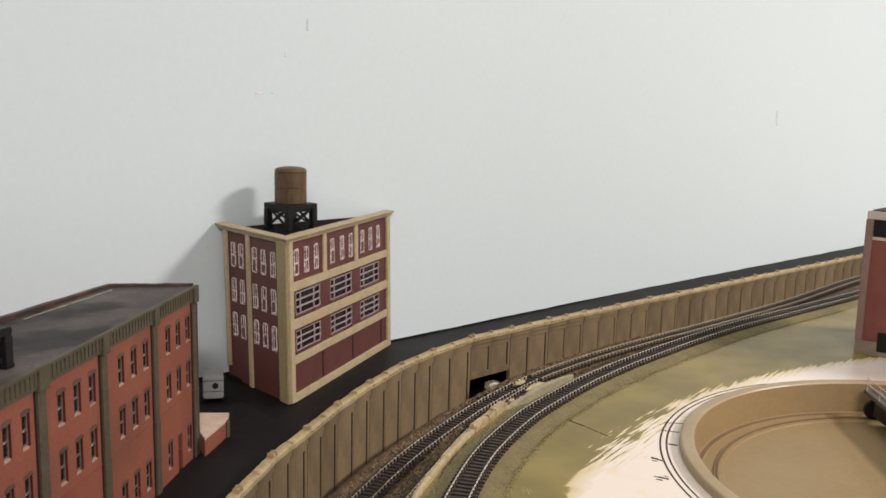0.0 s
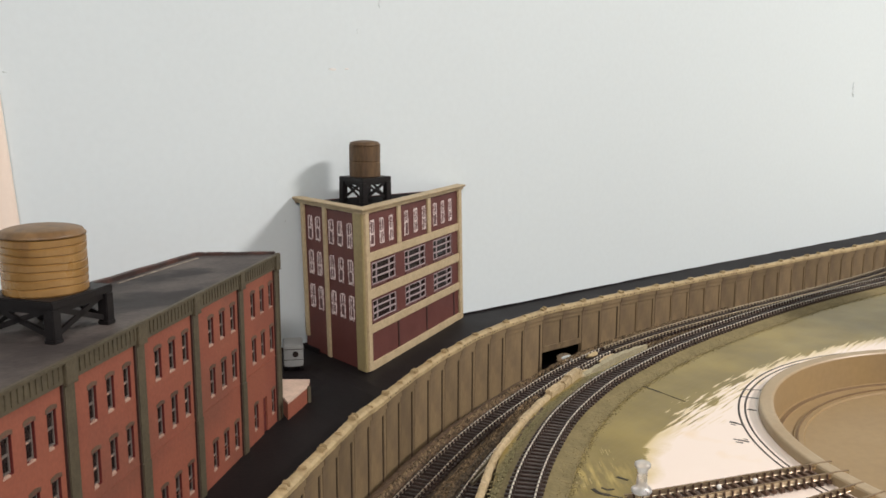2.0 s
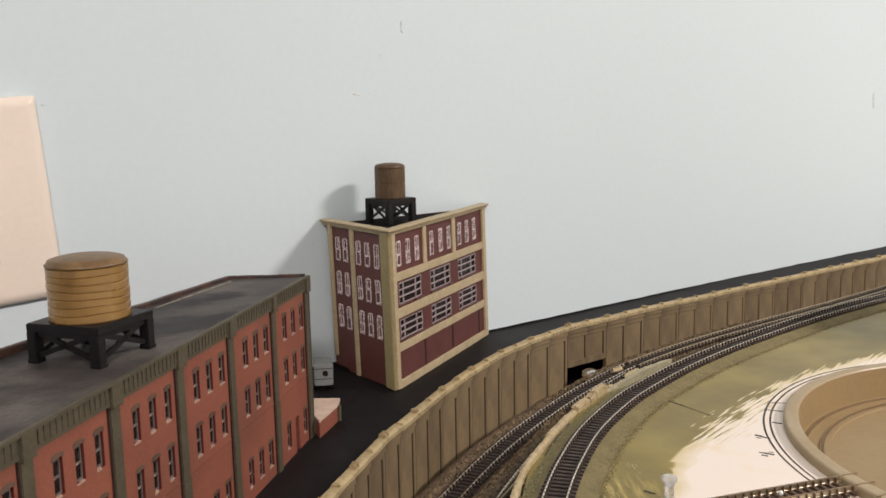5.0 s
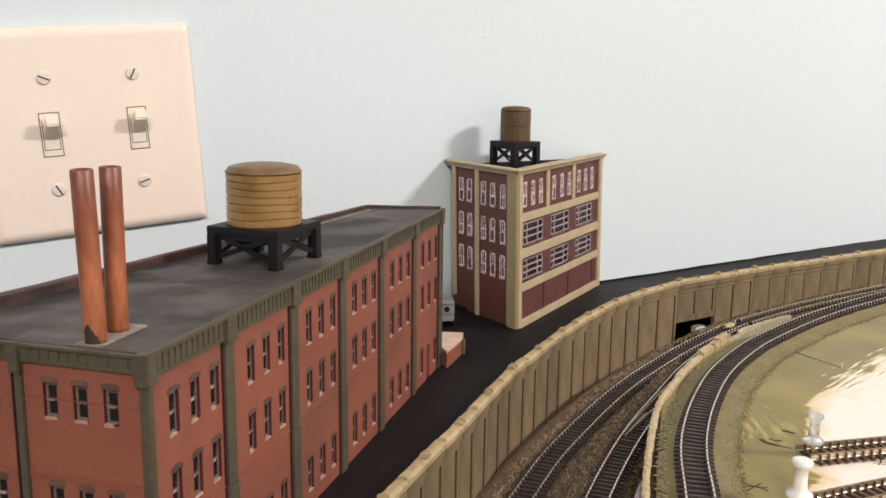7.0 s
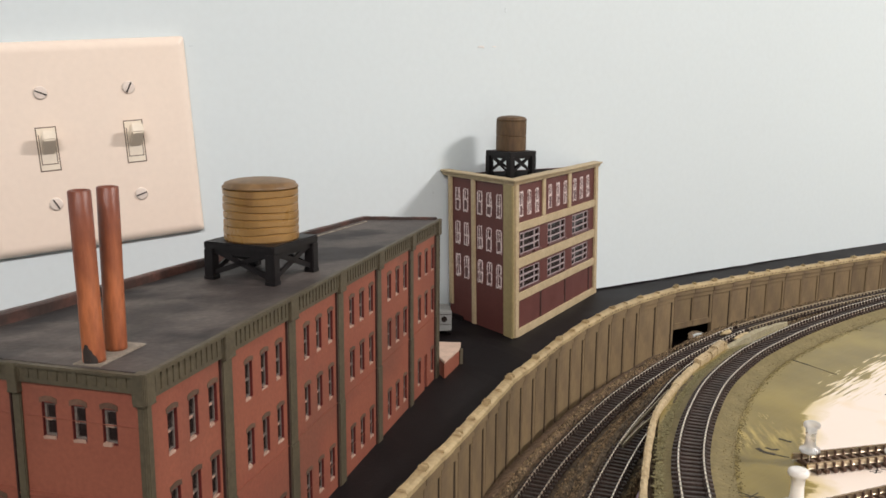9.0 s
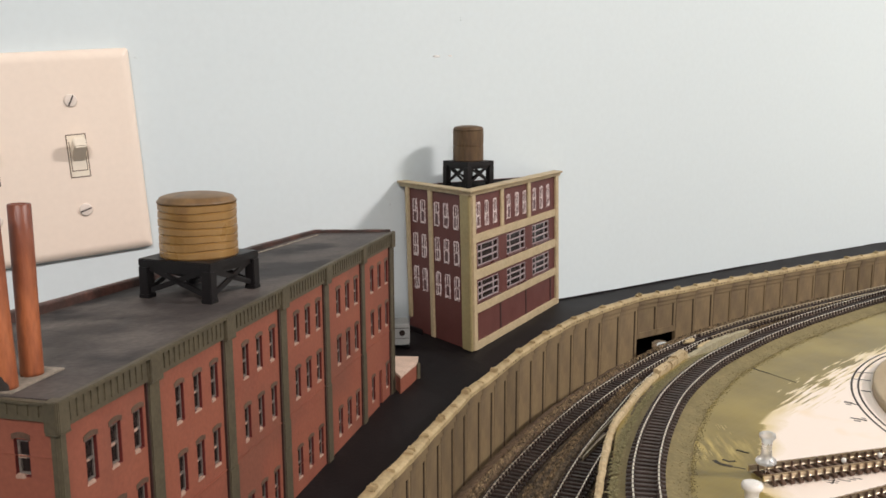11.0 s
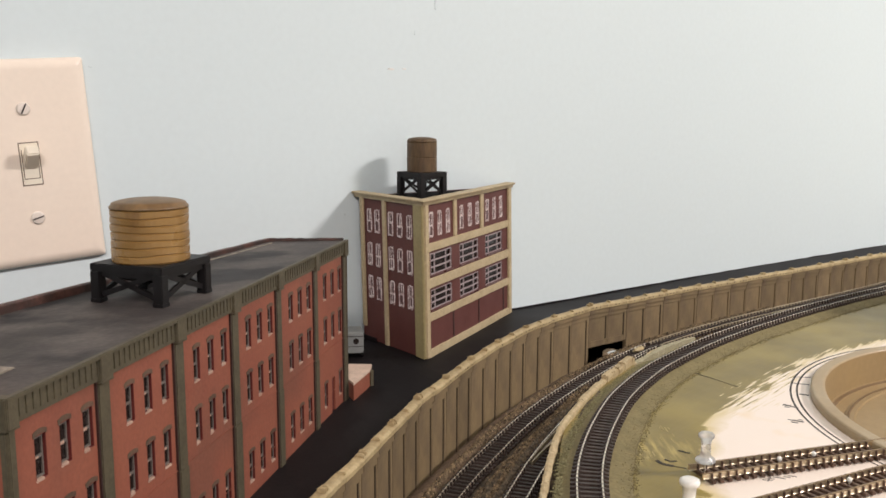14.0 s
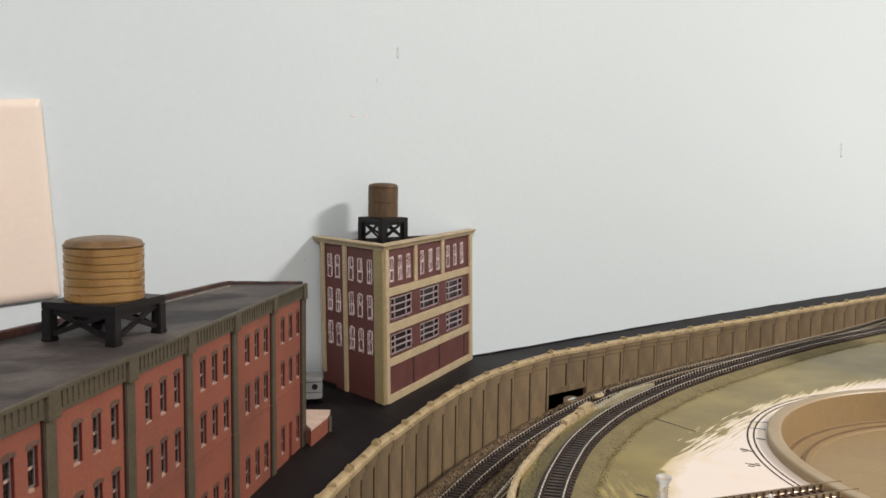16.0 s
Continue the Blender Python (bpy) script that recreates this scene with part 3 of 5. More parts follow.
# ---- tracks ----
def track(name, line, rails, label, category, spacing=1.05, tie=(1.62, 0.20, 0.16), ends=(0, 0), spike=0.206, bed=True, crown=None):
    t = tagged(new(name), label, category, "tracks of the layout")
    t.location = (0, 0, BASE)
    h = 0.26 if crown else 0.20
    web = 0.045 if crown else 0.018
    for s in (-1, 1):
        bm = bmesh.new()
        c = s * spacing / 2
        sweep(bm, line, [(c - 0.07, -h), (c + 0.07, -h), (c + 0.06, -h + 0.03), (c + web, -h + 0.05), (c + web, -0.07), (c + 0.040, -0.05), (c + 0.040, -0.012), (c + 0.030, 0.0), (c - 0.030, 0.0), (c - 0.040, -0.012), (c - 0.040, -0.05), (c - web, -0.07), (c - web, -h + 0.05), (c - 0.06, -h + 0.03)])
        rail = part("rail", bm, rails, t)
        if crown:
            part("rail_head", sweep(bmesh.new(), line, [(c - 0.048, -0.028), (c + 0.048, -0.028), (c + 0.048, 0.004), (c - 0.048, 0.004)]), crown, rail, "brown rail head with its dark reflection painted in")
    if bed:  # dark webbing sheet; shade between the sleepers is put into its colour
        part("webbing", sweep(bmesh.new(), line, [(-0.70, -h - 0.2), (0.70, -h - 0.2), (0.66, -h - 0.10), (-0.66, -h - 0.10)]), WEBSHADE, t, "black-brown webbing with the shade between the sleepers painted in")
    bm = box(bmesh.new(), -tie[1] / 2, tie[1] / 2, -tie[0] / 2, tie[0] / 2, -tie[2], 0, bevel=0.02)
    for s in (-1, 1):
        for q in (-1, 1):
            c = s * spacing / 2 + q * 0.064
            g = 0.030 if crown else 0.060
            box(bm, -g, g, c - 0.055, c + 0.055, 0, spike)
    me = finish("sleeper", bm, TIEB if crown else TIE)
    d, _ = headings(line)
    for p, v in list(zip(line, d))[ends[0]:len(line) - ends[1]]:
        m = Matrix.Translation((p.x * CM, p.y * CM, (p.z - h) * CM)) @ Matrix.Rotation(math.atan2(v.y, v.x) + random.gauss(0, 0.008), 4, "Z") @ Matrix.Rotation(-math.asin(max(-1, min(1, v.z))), 4, "Y")
        part("sleeper", me, None, t, at=m)
    return t


def near(line, a, b):
    return [p for p in line if a <= p.x <= b]


track("railway_track", near(OUTER, -6, 43.6), RAIL, "sunken main track with nickel rails on black sleepers", "railway track")
track("railway_track", near(OUTER, 43.6, 110), DULL, "sunken main track with dull weathered rails", "railway track", spike=0.15)
track("railway_track", near(INNER, 2, 42), RAIL, "sunken siding track beside the low wall", "railway track")
def turnout():
    """Loose point rails and a black throw bar where the siding leaves the main track."""
    t = tagged(new("turnout_points"), "dull point rails and black throw bar of a turnout", "turnout", "tracks of the layout")
    t.location = (0, 0, BASE)
    for pts in (((21.4, -18.5), (24.1, -16.98), (27.8, -15.1), (29.6, -14.2)), ((21.5, -18.65), (24.0, -17.45), (26.6, -16.35))):
        line = spline([(x, y, grade(x) + 0.02) for x, y in pts], 0.5)
        part("point_rail", sweep(bmesh.new(), line, [(-0.04, -0.2), (0.04, -0.2), (0.03, 0.0), (-0.03, 0.0)]), DULL, t)
    bm = prism(bmesh.new(), [(21.6, -18.5), (25.4, -16.72), (25.1, -16.55)], grade(22) - 0.16, grade(22) - 0.04)
    part("frog", bm, CONCRETE, t, "grey wedge between the point rails")
    bm = boxed(-0.13, 0.13, -0.8, 0.8, -0.24, -0.12, bevel=0.02)
    bmesh.ops.rotate(bm, verts=bm.verts, matrix=Matrix.Rotation(radians(33), 3, "Z"))
    part("throw_bar", bm, TIE, t, at=(21.4, -19.0, grade(21.4)))


turnout()
track("railway_track", near(CURVE, 1, 108), RAIL, "curved main track on painted roadbed", "railway track")


def roadbed():
    bm = bmesh.new()
    line = [p for i, p in enumerate(CURVE) if i % 2 == 0]
    sweep(bm, [Vector((p.x, p.y, 0.15)) for p in line], [(-1.45, -0.02), (1.90, -0.02), (1.70, 0.04), (1.10, 0.17), (0.95, 0.23), (-0.95, 0.23), (-1.10, 0.18)], jitter=0.02)
    setting("roadbed", bm, ROADBED, "olive painted roadbed with gritty shoulders", "roadbed", smooth=True)
    # scattered grit at the foot of the shoulder
    bm = bmesh.new()
    rnd = random.Random(4)
    full = CURVE
    _, side = headings(full)
    for i in range(5200):
        k = rnd.randrange(20, 230)
        p, s = full[k].lerp(full[k + 1], rnd.random()), side[k]
        u = rnd.choice((rnd.gauss(1.92, 0.07), rnd.gauss(1.90, 0.10), rnd.gauss(1.88, 0.14), rnd.gauss(1.6, 0.25)))
        c = p + s * u + Vector((rnd.uniform(-0.06, 0.06), rnd.uniform(-0.06, 0.06), 0))
        r = rnd.uniform(0.02, 0.055)
        z = 0.15 + max(0.0, (2.0 - abs(u)) * 0.2)
        q = [bm.verts.new((c.x + r * rnd.uniform(0.6, 1.4) * a, c.y + r * rnd.uniform(0.6, 1.4) * b, z + r * e)) for a, b, e in ((1, 0, 0), (-0.5, 0.87, 0), (-0.5, -0.87, 0), (0, 0, 0.5))]
        for f in ((0, 1, 3), (1, 2, 3), (2, 0, 3)):
            bm.faces.new([q[j] for j in f])
    setting("ground_scatter", bm, SCATTER, "olive grit scattered along the roadbed foot", "ground scatter", kind="stuff")
    bm = bmesh.new()
    for line, wide, count in ((near(OUTER, -6, 60), (0.92, 1.75), 15000), (near(INNER, 2, 34), (0.9, 1.9), 8000)):
        _, side = headings(line)
        for i in range(count):
            k = rnd.randrange(len(line) - 1)
            p, s = line[k].lerp(line[k + 1], rnd.random()), side[k]
            u = rnd.choice((-1, 1)) * rnd.gauss(1.33, 0.15) if rnd.random() < 0.88 else rnd.uniform(-1.9, 1.9)
            c = p + s * u
            r = rnd.uniform(0.03, 0.10)
            z = p.z - 0.46 + (0.30 * math.exp(-((abs(u) - 1.33) / 0.22) ** 2) * rnd.uniform(0.7, 1.05) if abs(u) > 0.85 else -0.03)
            q = [bm.verts.new((c.x + r * rnd.uniform(0.6, 1.4) * a, c.y + r * rnd.uniform(0.6, 1.4) * b, z + r * e * rnd.uniform(0.6, 1.3))) for a, b, e in ((1, 0, 0), (-0.5, 0.87, 0), (-0.5, -0.87, 0), (0.1, 0, 1.3))]
            for f in ((0, 1, 3), (1, 2, 3), (2, 0, 3)):
                bm.faces.new([q[j] for j in f])
    for line, off, w, h, jit in ((near(OUTER, -6, 40), 1.36, 0.32, 0.30, 0.07), (near(INNER, 4, 30), -1.25, 0.28, 0.26, 0.07)):
        # rough glued ridge beside the sleepers
        ridge = sweep(bmesh.new(), shifted(line, off, -0.46), [(-w, -0.1), (w, -0.1), (w * 0.75, h * 0.45), (w * 0.4, h * 0.9), (0, h), (-w * 0.4, h * 0.85), (-w * 0.75, h * 0.4)], jitter=jit)
        setting("ballast_ridge", ridge, RIDGE, "rough glued ballast ridge beside the sleepers", "ballast", smooth=False)
    setting("ballast", bm, STONE, "loose brown ballast stones beside the sunken tracks", "ballast", kind="stuff")
    bm = bmesh.new()
    sweep(bm, shifted(near(OUTER, -6, 36), -1.42, -0.42), [(-1.25, -0.75), (0.30, -0.5), (0.28, 0.0), (-0.05, 0.05), (-0.36, 0.0), (-0.75, -0.22), (-1.2, -0.45)], jitter=0.05)
    setting("ballast_ledge", bm, LEDGE, "tan smoothed ballast ledge above the drop", "ballast", smooth=True)
    bm = bmesh.new()
    run = [p for p in LOWWALL if 0 < p.x < 26]
    sweep(bm, [Vector((p.x, p.y, 0.10 - 0.40 * min(max((20.5 - p.x) / 3, 0), 1))) for p in run], [(0.12, -0.4), (0.46, -0.2), (0.42, 0.04), (0.34, 0.07), (0.22, 0.06), (0.12, 0.02)], jitter=0.05)
    setting("dirt_strip", bm, EARTH, "brown dirt strip along the low wall", "ballast")
    # green foam between the low wall and the curved track
    bm = bmesh.new()
    _, side = headings(CURVE)
    for i in range(7600):
        k = rnd.randrange(20, 128)
        p, q = CURVE[k], side[k]
        u = -rnd.uniform(0.95, 1.34 + 0.22 * min(max((p.x - 16.5) / 3, 0), 1))
        c = p + q * u + Vector((rnd.uniform(-0.2, 0.2), rnd.uniform(-0.2, 0.2), 0))
        r = rnd.uniform(0.05, 0.13)
        z = 0.15 + max(0.0, (1.5 - abs(u)) * 0.35)
        v = [bm.verts.new((c.x + r * rnd.uniform(0.6, 1.4) * a, c.y + r * rnd.uniform(0.6, 1.4) * b, z + r * e * rnd.uniform(0.06, 0.22))) for a, b, e in ((1, 0, 0), (-0.5, 0.87, 0), (-0.5, -0.87, 0), (0.1, 0, 1.3))]
        for f in ((0, 1, 3), (1, 2, 3), (2, 0, 3)):
            bm.faces.new([v[j] for j in f])
    setting("ground_foam", bm, MOSS, "green foam scatter between the low wall and the curved track", "ground scatter", kind="stuff")


roadbed()


# ---- retaining walls ----
def retaining_wall():
    """Cast sections of two sunken panels each, under a cap with studs on top and a row of peg holes along its face."""
    t = tagged(new("retaining_wall"), "tan panelled retaining wall with a notched pale cap", "retaining wall")
    t.location = (0, 0, BASE)
    bottom = -8.0
    gap = min(range(len(FENCE)), key=lambda i: abs(FENCE[i].x - 41.0))
    hole = finish("peg_hole", boxed(-0.045, 0.045, -0.012, 0.012, -0.045, 0.045), LINE)
    for i in range(len(FENCE) - 1):
        a, b = FENCE[i], FENCE[i + 1]
        if b.x < -9 or a.x > 128:
            continue
        d = b - a
        ln = d.length
        m = Matrix.Translation((a.x * CM, a.y * CM, random.uniform(-0.03, 0.03) * CM)) @ Matrix.Rotation(math.atan2(d.y, d.x), 4, "Z")
        low = -3.45 if i in (gap, gap + 1) else bottom
        first = (i - gap) % 2 == 0                                            # the half that begins a section
        lead, tail = (0.24, 0.16) if first else (0.12, 0.26)
        begin = 0.05 if first else 0.0
        bm = bmesh.new()
        box(bm, 0, ln, -0.10, 0.12, low, -0.12)                              # sunken ground of the panel
        box(bm, begin, ln, -0.30, -0.10, -0.66, -0.30, bevel=0.03)           # fascia
        box(bm, begin, ln, -0.19, -0.10, -1.02, -0.66, bevel=0.02)           # top rail
        for x0, x1 in ((begin, lead), (ln - tail, ln)):
            box(bm, x0, x1, -0.19, -0.10, low, -1.02, bevel=0.02)
        if low > -5:
            box(bm, lead, ln - tail, -0.19, -0.10, low, low + 0.50, bevel=0.02)
        panel = part("wall_panel", bm, TAN, t, at=m)
        # dark strip that paints in the shade beside the recess's right stile
        if i <= gap + 3:
            part("joint", boxed(ln - tail - 0.075, ln - tail - 0.002, -0.15, -0.098, low, -1.03), LINE, panel)
        if not first and i <= gap + 9:
            part("joint", boxed(ln - 0.006, ln + 0.036, -0.17, -0.10, low, -0.62), LINE, panel)
        bm = bmesh.new()
        sweep(bm, [Vector((ln * k / 7, 0, 0)) for k in range(8)], [(0.30, -0.31), (0.36, -0.24), (0.36, -0.02), (0.30, 0.05), (0.22, 0.10), (0.02, 0.11), (-0.14, 0.09), (-0.18, 0.0), (-0.18, -0.31)], jitter=0.02)
        for c in ((0.0, 0.30) if first else (random.uniform(-0.05, 0.08),)):
            q = random.uniform(0.07, 0.11)
            bump = boxed(c - q, c + q, -0.33, 0.06, 0.04, (0.30 if first else 0.24) + random.uniform(-0.06, 0.05), bevel=0.05)
            for v in bump.verts:
                v.co += Vector((random.uniform(-0.025, 0.025), random.uniform(-0.03, 0.03), random.uniform(-0.02, 0.02)))
            tmp = bpy.data.meshes.new("nub")
            bump.to_mesh(tmp)
            bump.free()
            bm.from_mesh(tmp)
            bpy.data.meshes.remove(tmp)
        cap = part("cap", bm, CAP, t, at=m)
        if gap - 10 <= i <= gap + 12:
            for k in range(5):
                if random.random() < (0.85 if i >= gap - 4 else 0.45):
                    part("peg_hole", hole, None, cap, at=(ln * (0.14 + 0.18 * k), -0.358, -0.11))
    return t


retaining_wall()


def low_wall():
    t = tagged(new("low_retaining_wall"), "low tan wall edge between the track levels", "retaining wall")
    t.location = (0, 0, BASE)
    bm = bmesh.new()
    sweep(bm, LOWWALL, [(-0.16, -8), (0.10, -8), (0.10, -0.3), (-0.16, -0.3)])
    part("wall_face", bm, TAN, t)
    bare = [p + Vector((-0.7, 0.7, 0)) * 0.34 * min(max((13.3 - p.x) / 1.8, 0), 1) for p in LOWWALL if p.x < 13.6]
    part("foam_block", sweep(bmesh.new(), bare, [(-0.12, -7), (0.12, -7), (0.12, -0.36), (-0.12, -0.36)], jitter=0.02), PURPLE, t, "bare lilac foam below the cap")
    for i in range(0, len(LOWWALL) - 1, 7):
        bm = bmesh.new()
        seg = LOWWALL[i:i + 8]
        seg = [p.lerp(q, k / 3) + Vector((0, 0, 0.09 * noise.noise(p.lerp(q, k / 3) * 1.7))) for p, q in zip(seg, seg[1:]) for k in range(3)] + seg[-1:]
        if len(seg) < 2:
            continue
        g = 0.10 * min(max((seg[0].x - 19) / 5, 0), 1)
        sweep(bm, seg, [(-0.15 - g, -0.34), (0.14, -0.32), (0.16, -0.05), (0.12, 0.05), (0.0, 0.09), (-0.12 - g, 0.06), (-0.16 - g, -0.05)], jitter=0.03)
        a = seg[0]
        if a.x > 23:
            turned(bm, [(0.14, a.z - 0.02), (0.15, a.z + 0.10), (0.09, a.z + 0.17)], 7, a.x, a.y)
        part("cap", bm, CAPL, t)
    # raised crumbling block at the end
    rnd = random.Random(12)
    bm = bmesh.new()
    for x, y, l, h in ((27.5, -18.55, 0.70, 0.56), (28.5, -18.12, 0.95, 0.52), (29.5, -17.70, 0.95, 0.58), (30.3, -17.36, 0.80, 0.66), (31.0, -17.1, 0.30, 0.60)):
        lump = boxed(-l, l, -0.22, 0.22, -0.6, h, bevel=0.06)
        bmesh.ops.subdivide_edges(lump, edges=lump.edges, cuts=1, use_grid_fill=True)
        for v in lump.verts:
            v.co += Vector((rnd.uniform(-0.07, 0.07), rnd.uniform(-0.05, 0.05), rnd.uniform(-0.09, 0.06)))
            v.co = Matrix.Rotation(radians(24), 3, "Z") @ v.co + Vector((x, y, 0))
        tmp = bpy.data.meshes.new("lump")
        lump.to_mesh(tmp)
        lump.free()
        bm.from_mesh(tmp)
        bpy.data.meshes.remove(tmp)
    part("broken_end", bm, CAPL, t, "raised crumbling cream block")
    bm = bmesh.new()
    sweep(bm, spline([(31.5, -16.95, 0.05), (33.9, -16.15, 0.08), (36.1, -15.45, 0.10), (37.9, -15.12, 0.10)], 0.4), [(-0.22, -1.2), (0.20, -1.2), (0.16, 0.0), (-0.16, 0.04)], jitter=0.06)
    sweep(bm, spline([(37.9, -15.12, 0.10), (39.0, -15.0, 0.10), (40.0, -14.95, 0.08)], 0.4), [(-0.14, -1.2), (0.12, -1.2), (0.09, 0.0), (-0.10, 0.04)], jitter=0.04)
    strip = tagged(new("foam_strip", finish("foam_strip", bm, FOAM)), "grey-green foam strip patched beside the track", "foam strip")
    strip.location = (0, 0, BASE)
    # plaster crumbs stuck on the sunken tracks
    for x, y, l, w in ((41.7, -8.35, 0.85, 0.22), (42.0, -9.65, 1.25, 0.26), (38.6, -10.55, 0.35, 0.14)):
        bm = bmesh.new()
        bmesh.ops.create_icosphere(bm, subdivisions=3, radius=1.0)
        for v in bm.verts:
            n = 1 + 0.55 * noise.noise(v.co * 2.1 + Vector((x, y, 0)))
            v.co = Matrix.Rotation(radians(14), 3, "Z") @ Vector((v.co.x * l * n, v.co.y * w * n, 0.16 * v.co.z * n))
        crumb = tagged(new("plaster_patch", finish("plaster_patch", bm, CAP, True)), "cream plaster crumbs stuck on the sunken rails", "plaster patch", "plaster patches")
        crumb.location = (x * CM, y * CM, BASE + (grade(x) - 0.06) * CM)


low_wall()


# ---- the long red factory ----
def frame_on(ox, oy, ux, uy, z=0.0):
    """A wall's own axes: x along the wall, -y out of it, z up."""
    u = Vector((ux, uy, 0)).normalized()
    n = Vector((-u.y, u.x, 0))
    m = Matrix((u, n, Vector((0, 0, 1)))).transposed().to_4x4()
    m.translation = (ox * CM, oy * CM, z * CM)
    return m


FA_N, FA_F, FA_B, FA_L = Vector((-6.63, -29.63)), Vector((14.42, -10.27)), Vector((10.75, -8.2)), Vector((-11.70, -24.11))
FA_TOP, FA_FOOT = 8.60, -0.85
FRONT_BAYS = ((1.06, 1.115, 0.52), (5.62, 1.135, 0.52), (10.27, 1.165, 0.52), (14.98, 1.20, 0.56), (19.94, 1.24, 0.57), (24.95, 1.24, 0.56))
FRONT_PILASTERS = ((-0.20, 0.29), (4.00, 4.70), (8.74, 9.46), (13.44, 14.16), (18.24, 18.90), (23.30, 23.92), (28.15, 28.82))
END_BAYS = ((0.86, 0.975, 0.47), (4.75, 0.975, 0.47))
END_PILASTERS = ((-0.20, 0.20), (3.84, 4.22), (7.24, 7.70))
FRONT_ROWS, END_ROWS = ((5.83, 7.10), (3.42, 4.73), (-0.15, 1.18)), ((6.42, 7.46), (3.35, 4.38), (0.2, 1.3))


def factory_window(w, h, parent, at, proto):
    """A sash window deep in its opening: red jambs, grey sash, pale sill and sash bar, arched olive lintel."""
    key = (w, h)
    if key not in proto:
        lining = pierced(bmesh.new(), w, h, 0.15, [(-w / 2 + 0.022, w / 2 - 0.022, 0.02, h - 0.02)], -w / 2)
        bmesh.ops.translate(lining, verts=lining.verts, vec=(0, 0.006, 0))
        e = w / 2 - 0.024
        sash = pierced(bmesh.new(), 2 * e, h - 0.05, 0.05, [(-e + 0.075, e - 0.06, 0.09, h * 0.46), (-e + 0.075, e - 0.06, h * 0.53, h - 0.11)], -e, 0.025)
        bmesh.ops.translate(sash, verts=sash.verts, vec=(0, 0.10, 0))
        bm = bmesh.new()
        q = w / 2 + 0.05
        arc = [(-q, h - 0.03)] + [(-q + 2 * q * i / 6, h + 0.12 + 0.07 * math.sin(math.pi * i / 6)) for i in range(7)] + [(q, h - 0.03)]
        arc += [(w / 2 - 0.02, h - 0.02)] + [((w / 2 - 0.02) * math.cos(math.pi * i / 6), h - 0.02 + 0.05 * math.sin(math.pi * i / 6)) for i in range(1, 6)] + [(-w / 2 + 0.02, h - 0.02)]
        a, b = [bm.verts.new((x, -0.018, z)) for x, z in arc], [bm.verts.new((x, 0.05, z)) for x, z in arc]
        bm.faces.new(a), bm.faces.new(b[::-1])
        for i in range(len(arc)):
            j = (i + 1) % len(arc)
            bm.faces.new((a[i], b[i], b[j], a[j]))
        sills, bars = [], []
        for k in range(4):
            bm2 = boxed(-w / 2 - 0.01, w / 2 - 0.06 - 0.06 * k, -0.03, 0.10, -0.055, 0.030 + 0.012 * k, bevel=0.025)
            for v in bm2.verts:
                v.co += Vector((random.uniform(-0.02, 0.02), 0, random.uniform(-0.02, 0.025)))
            sills.append(finish("sill", bm2, SILL))
            bm2 = boxed(-w / 2 + 0.03, -w / 2 + 0.16 + 0.05 * k, 0.07, 0.11, h * 0.46, h * 0.46 + 0.05 + 0.01 * k, bevel=0.015)
            for v in bm2.verts:
                v.co += Vector((random.uniform(-0.01, 0.01), 0, random.uniform(-0.015, 0.015)))
            bars.append(finish("sash_bar", bm2, SILL))
        proto[key] = finish("window", sash, FRAMEW), finish("pane", boxed(-e + 0.03, e - 0.03, 0.155, 0.17, 0.05, h - 0.05), GLASS), finish("jamb", lining, DARKRED), finish("lintel", bm, LINTEL), sills, bars
    f, g, j, l, sills, bars = proto[key]
    win = part("window", f, None, parent, at=at)
    part("pane", g, None, win), part("jamb", j, None, win, "dark red painted jamb"), part("lintel", l, None, win)
    part("sill", random.choice(sills), None, win, "chipped pale window sill"), part("sash_bar", random.choice(bars), None, win)
    return win


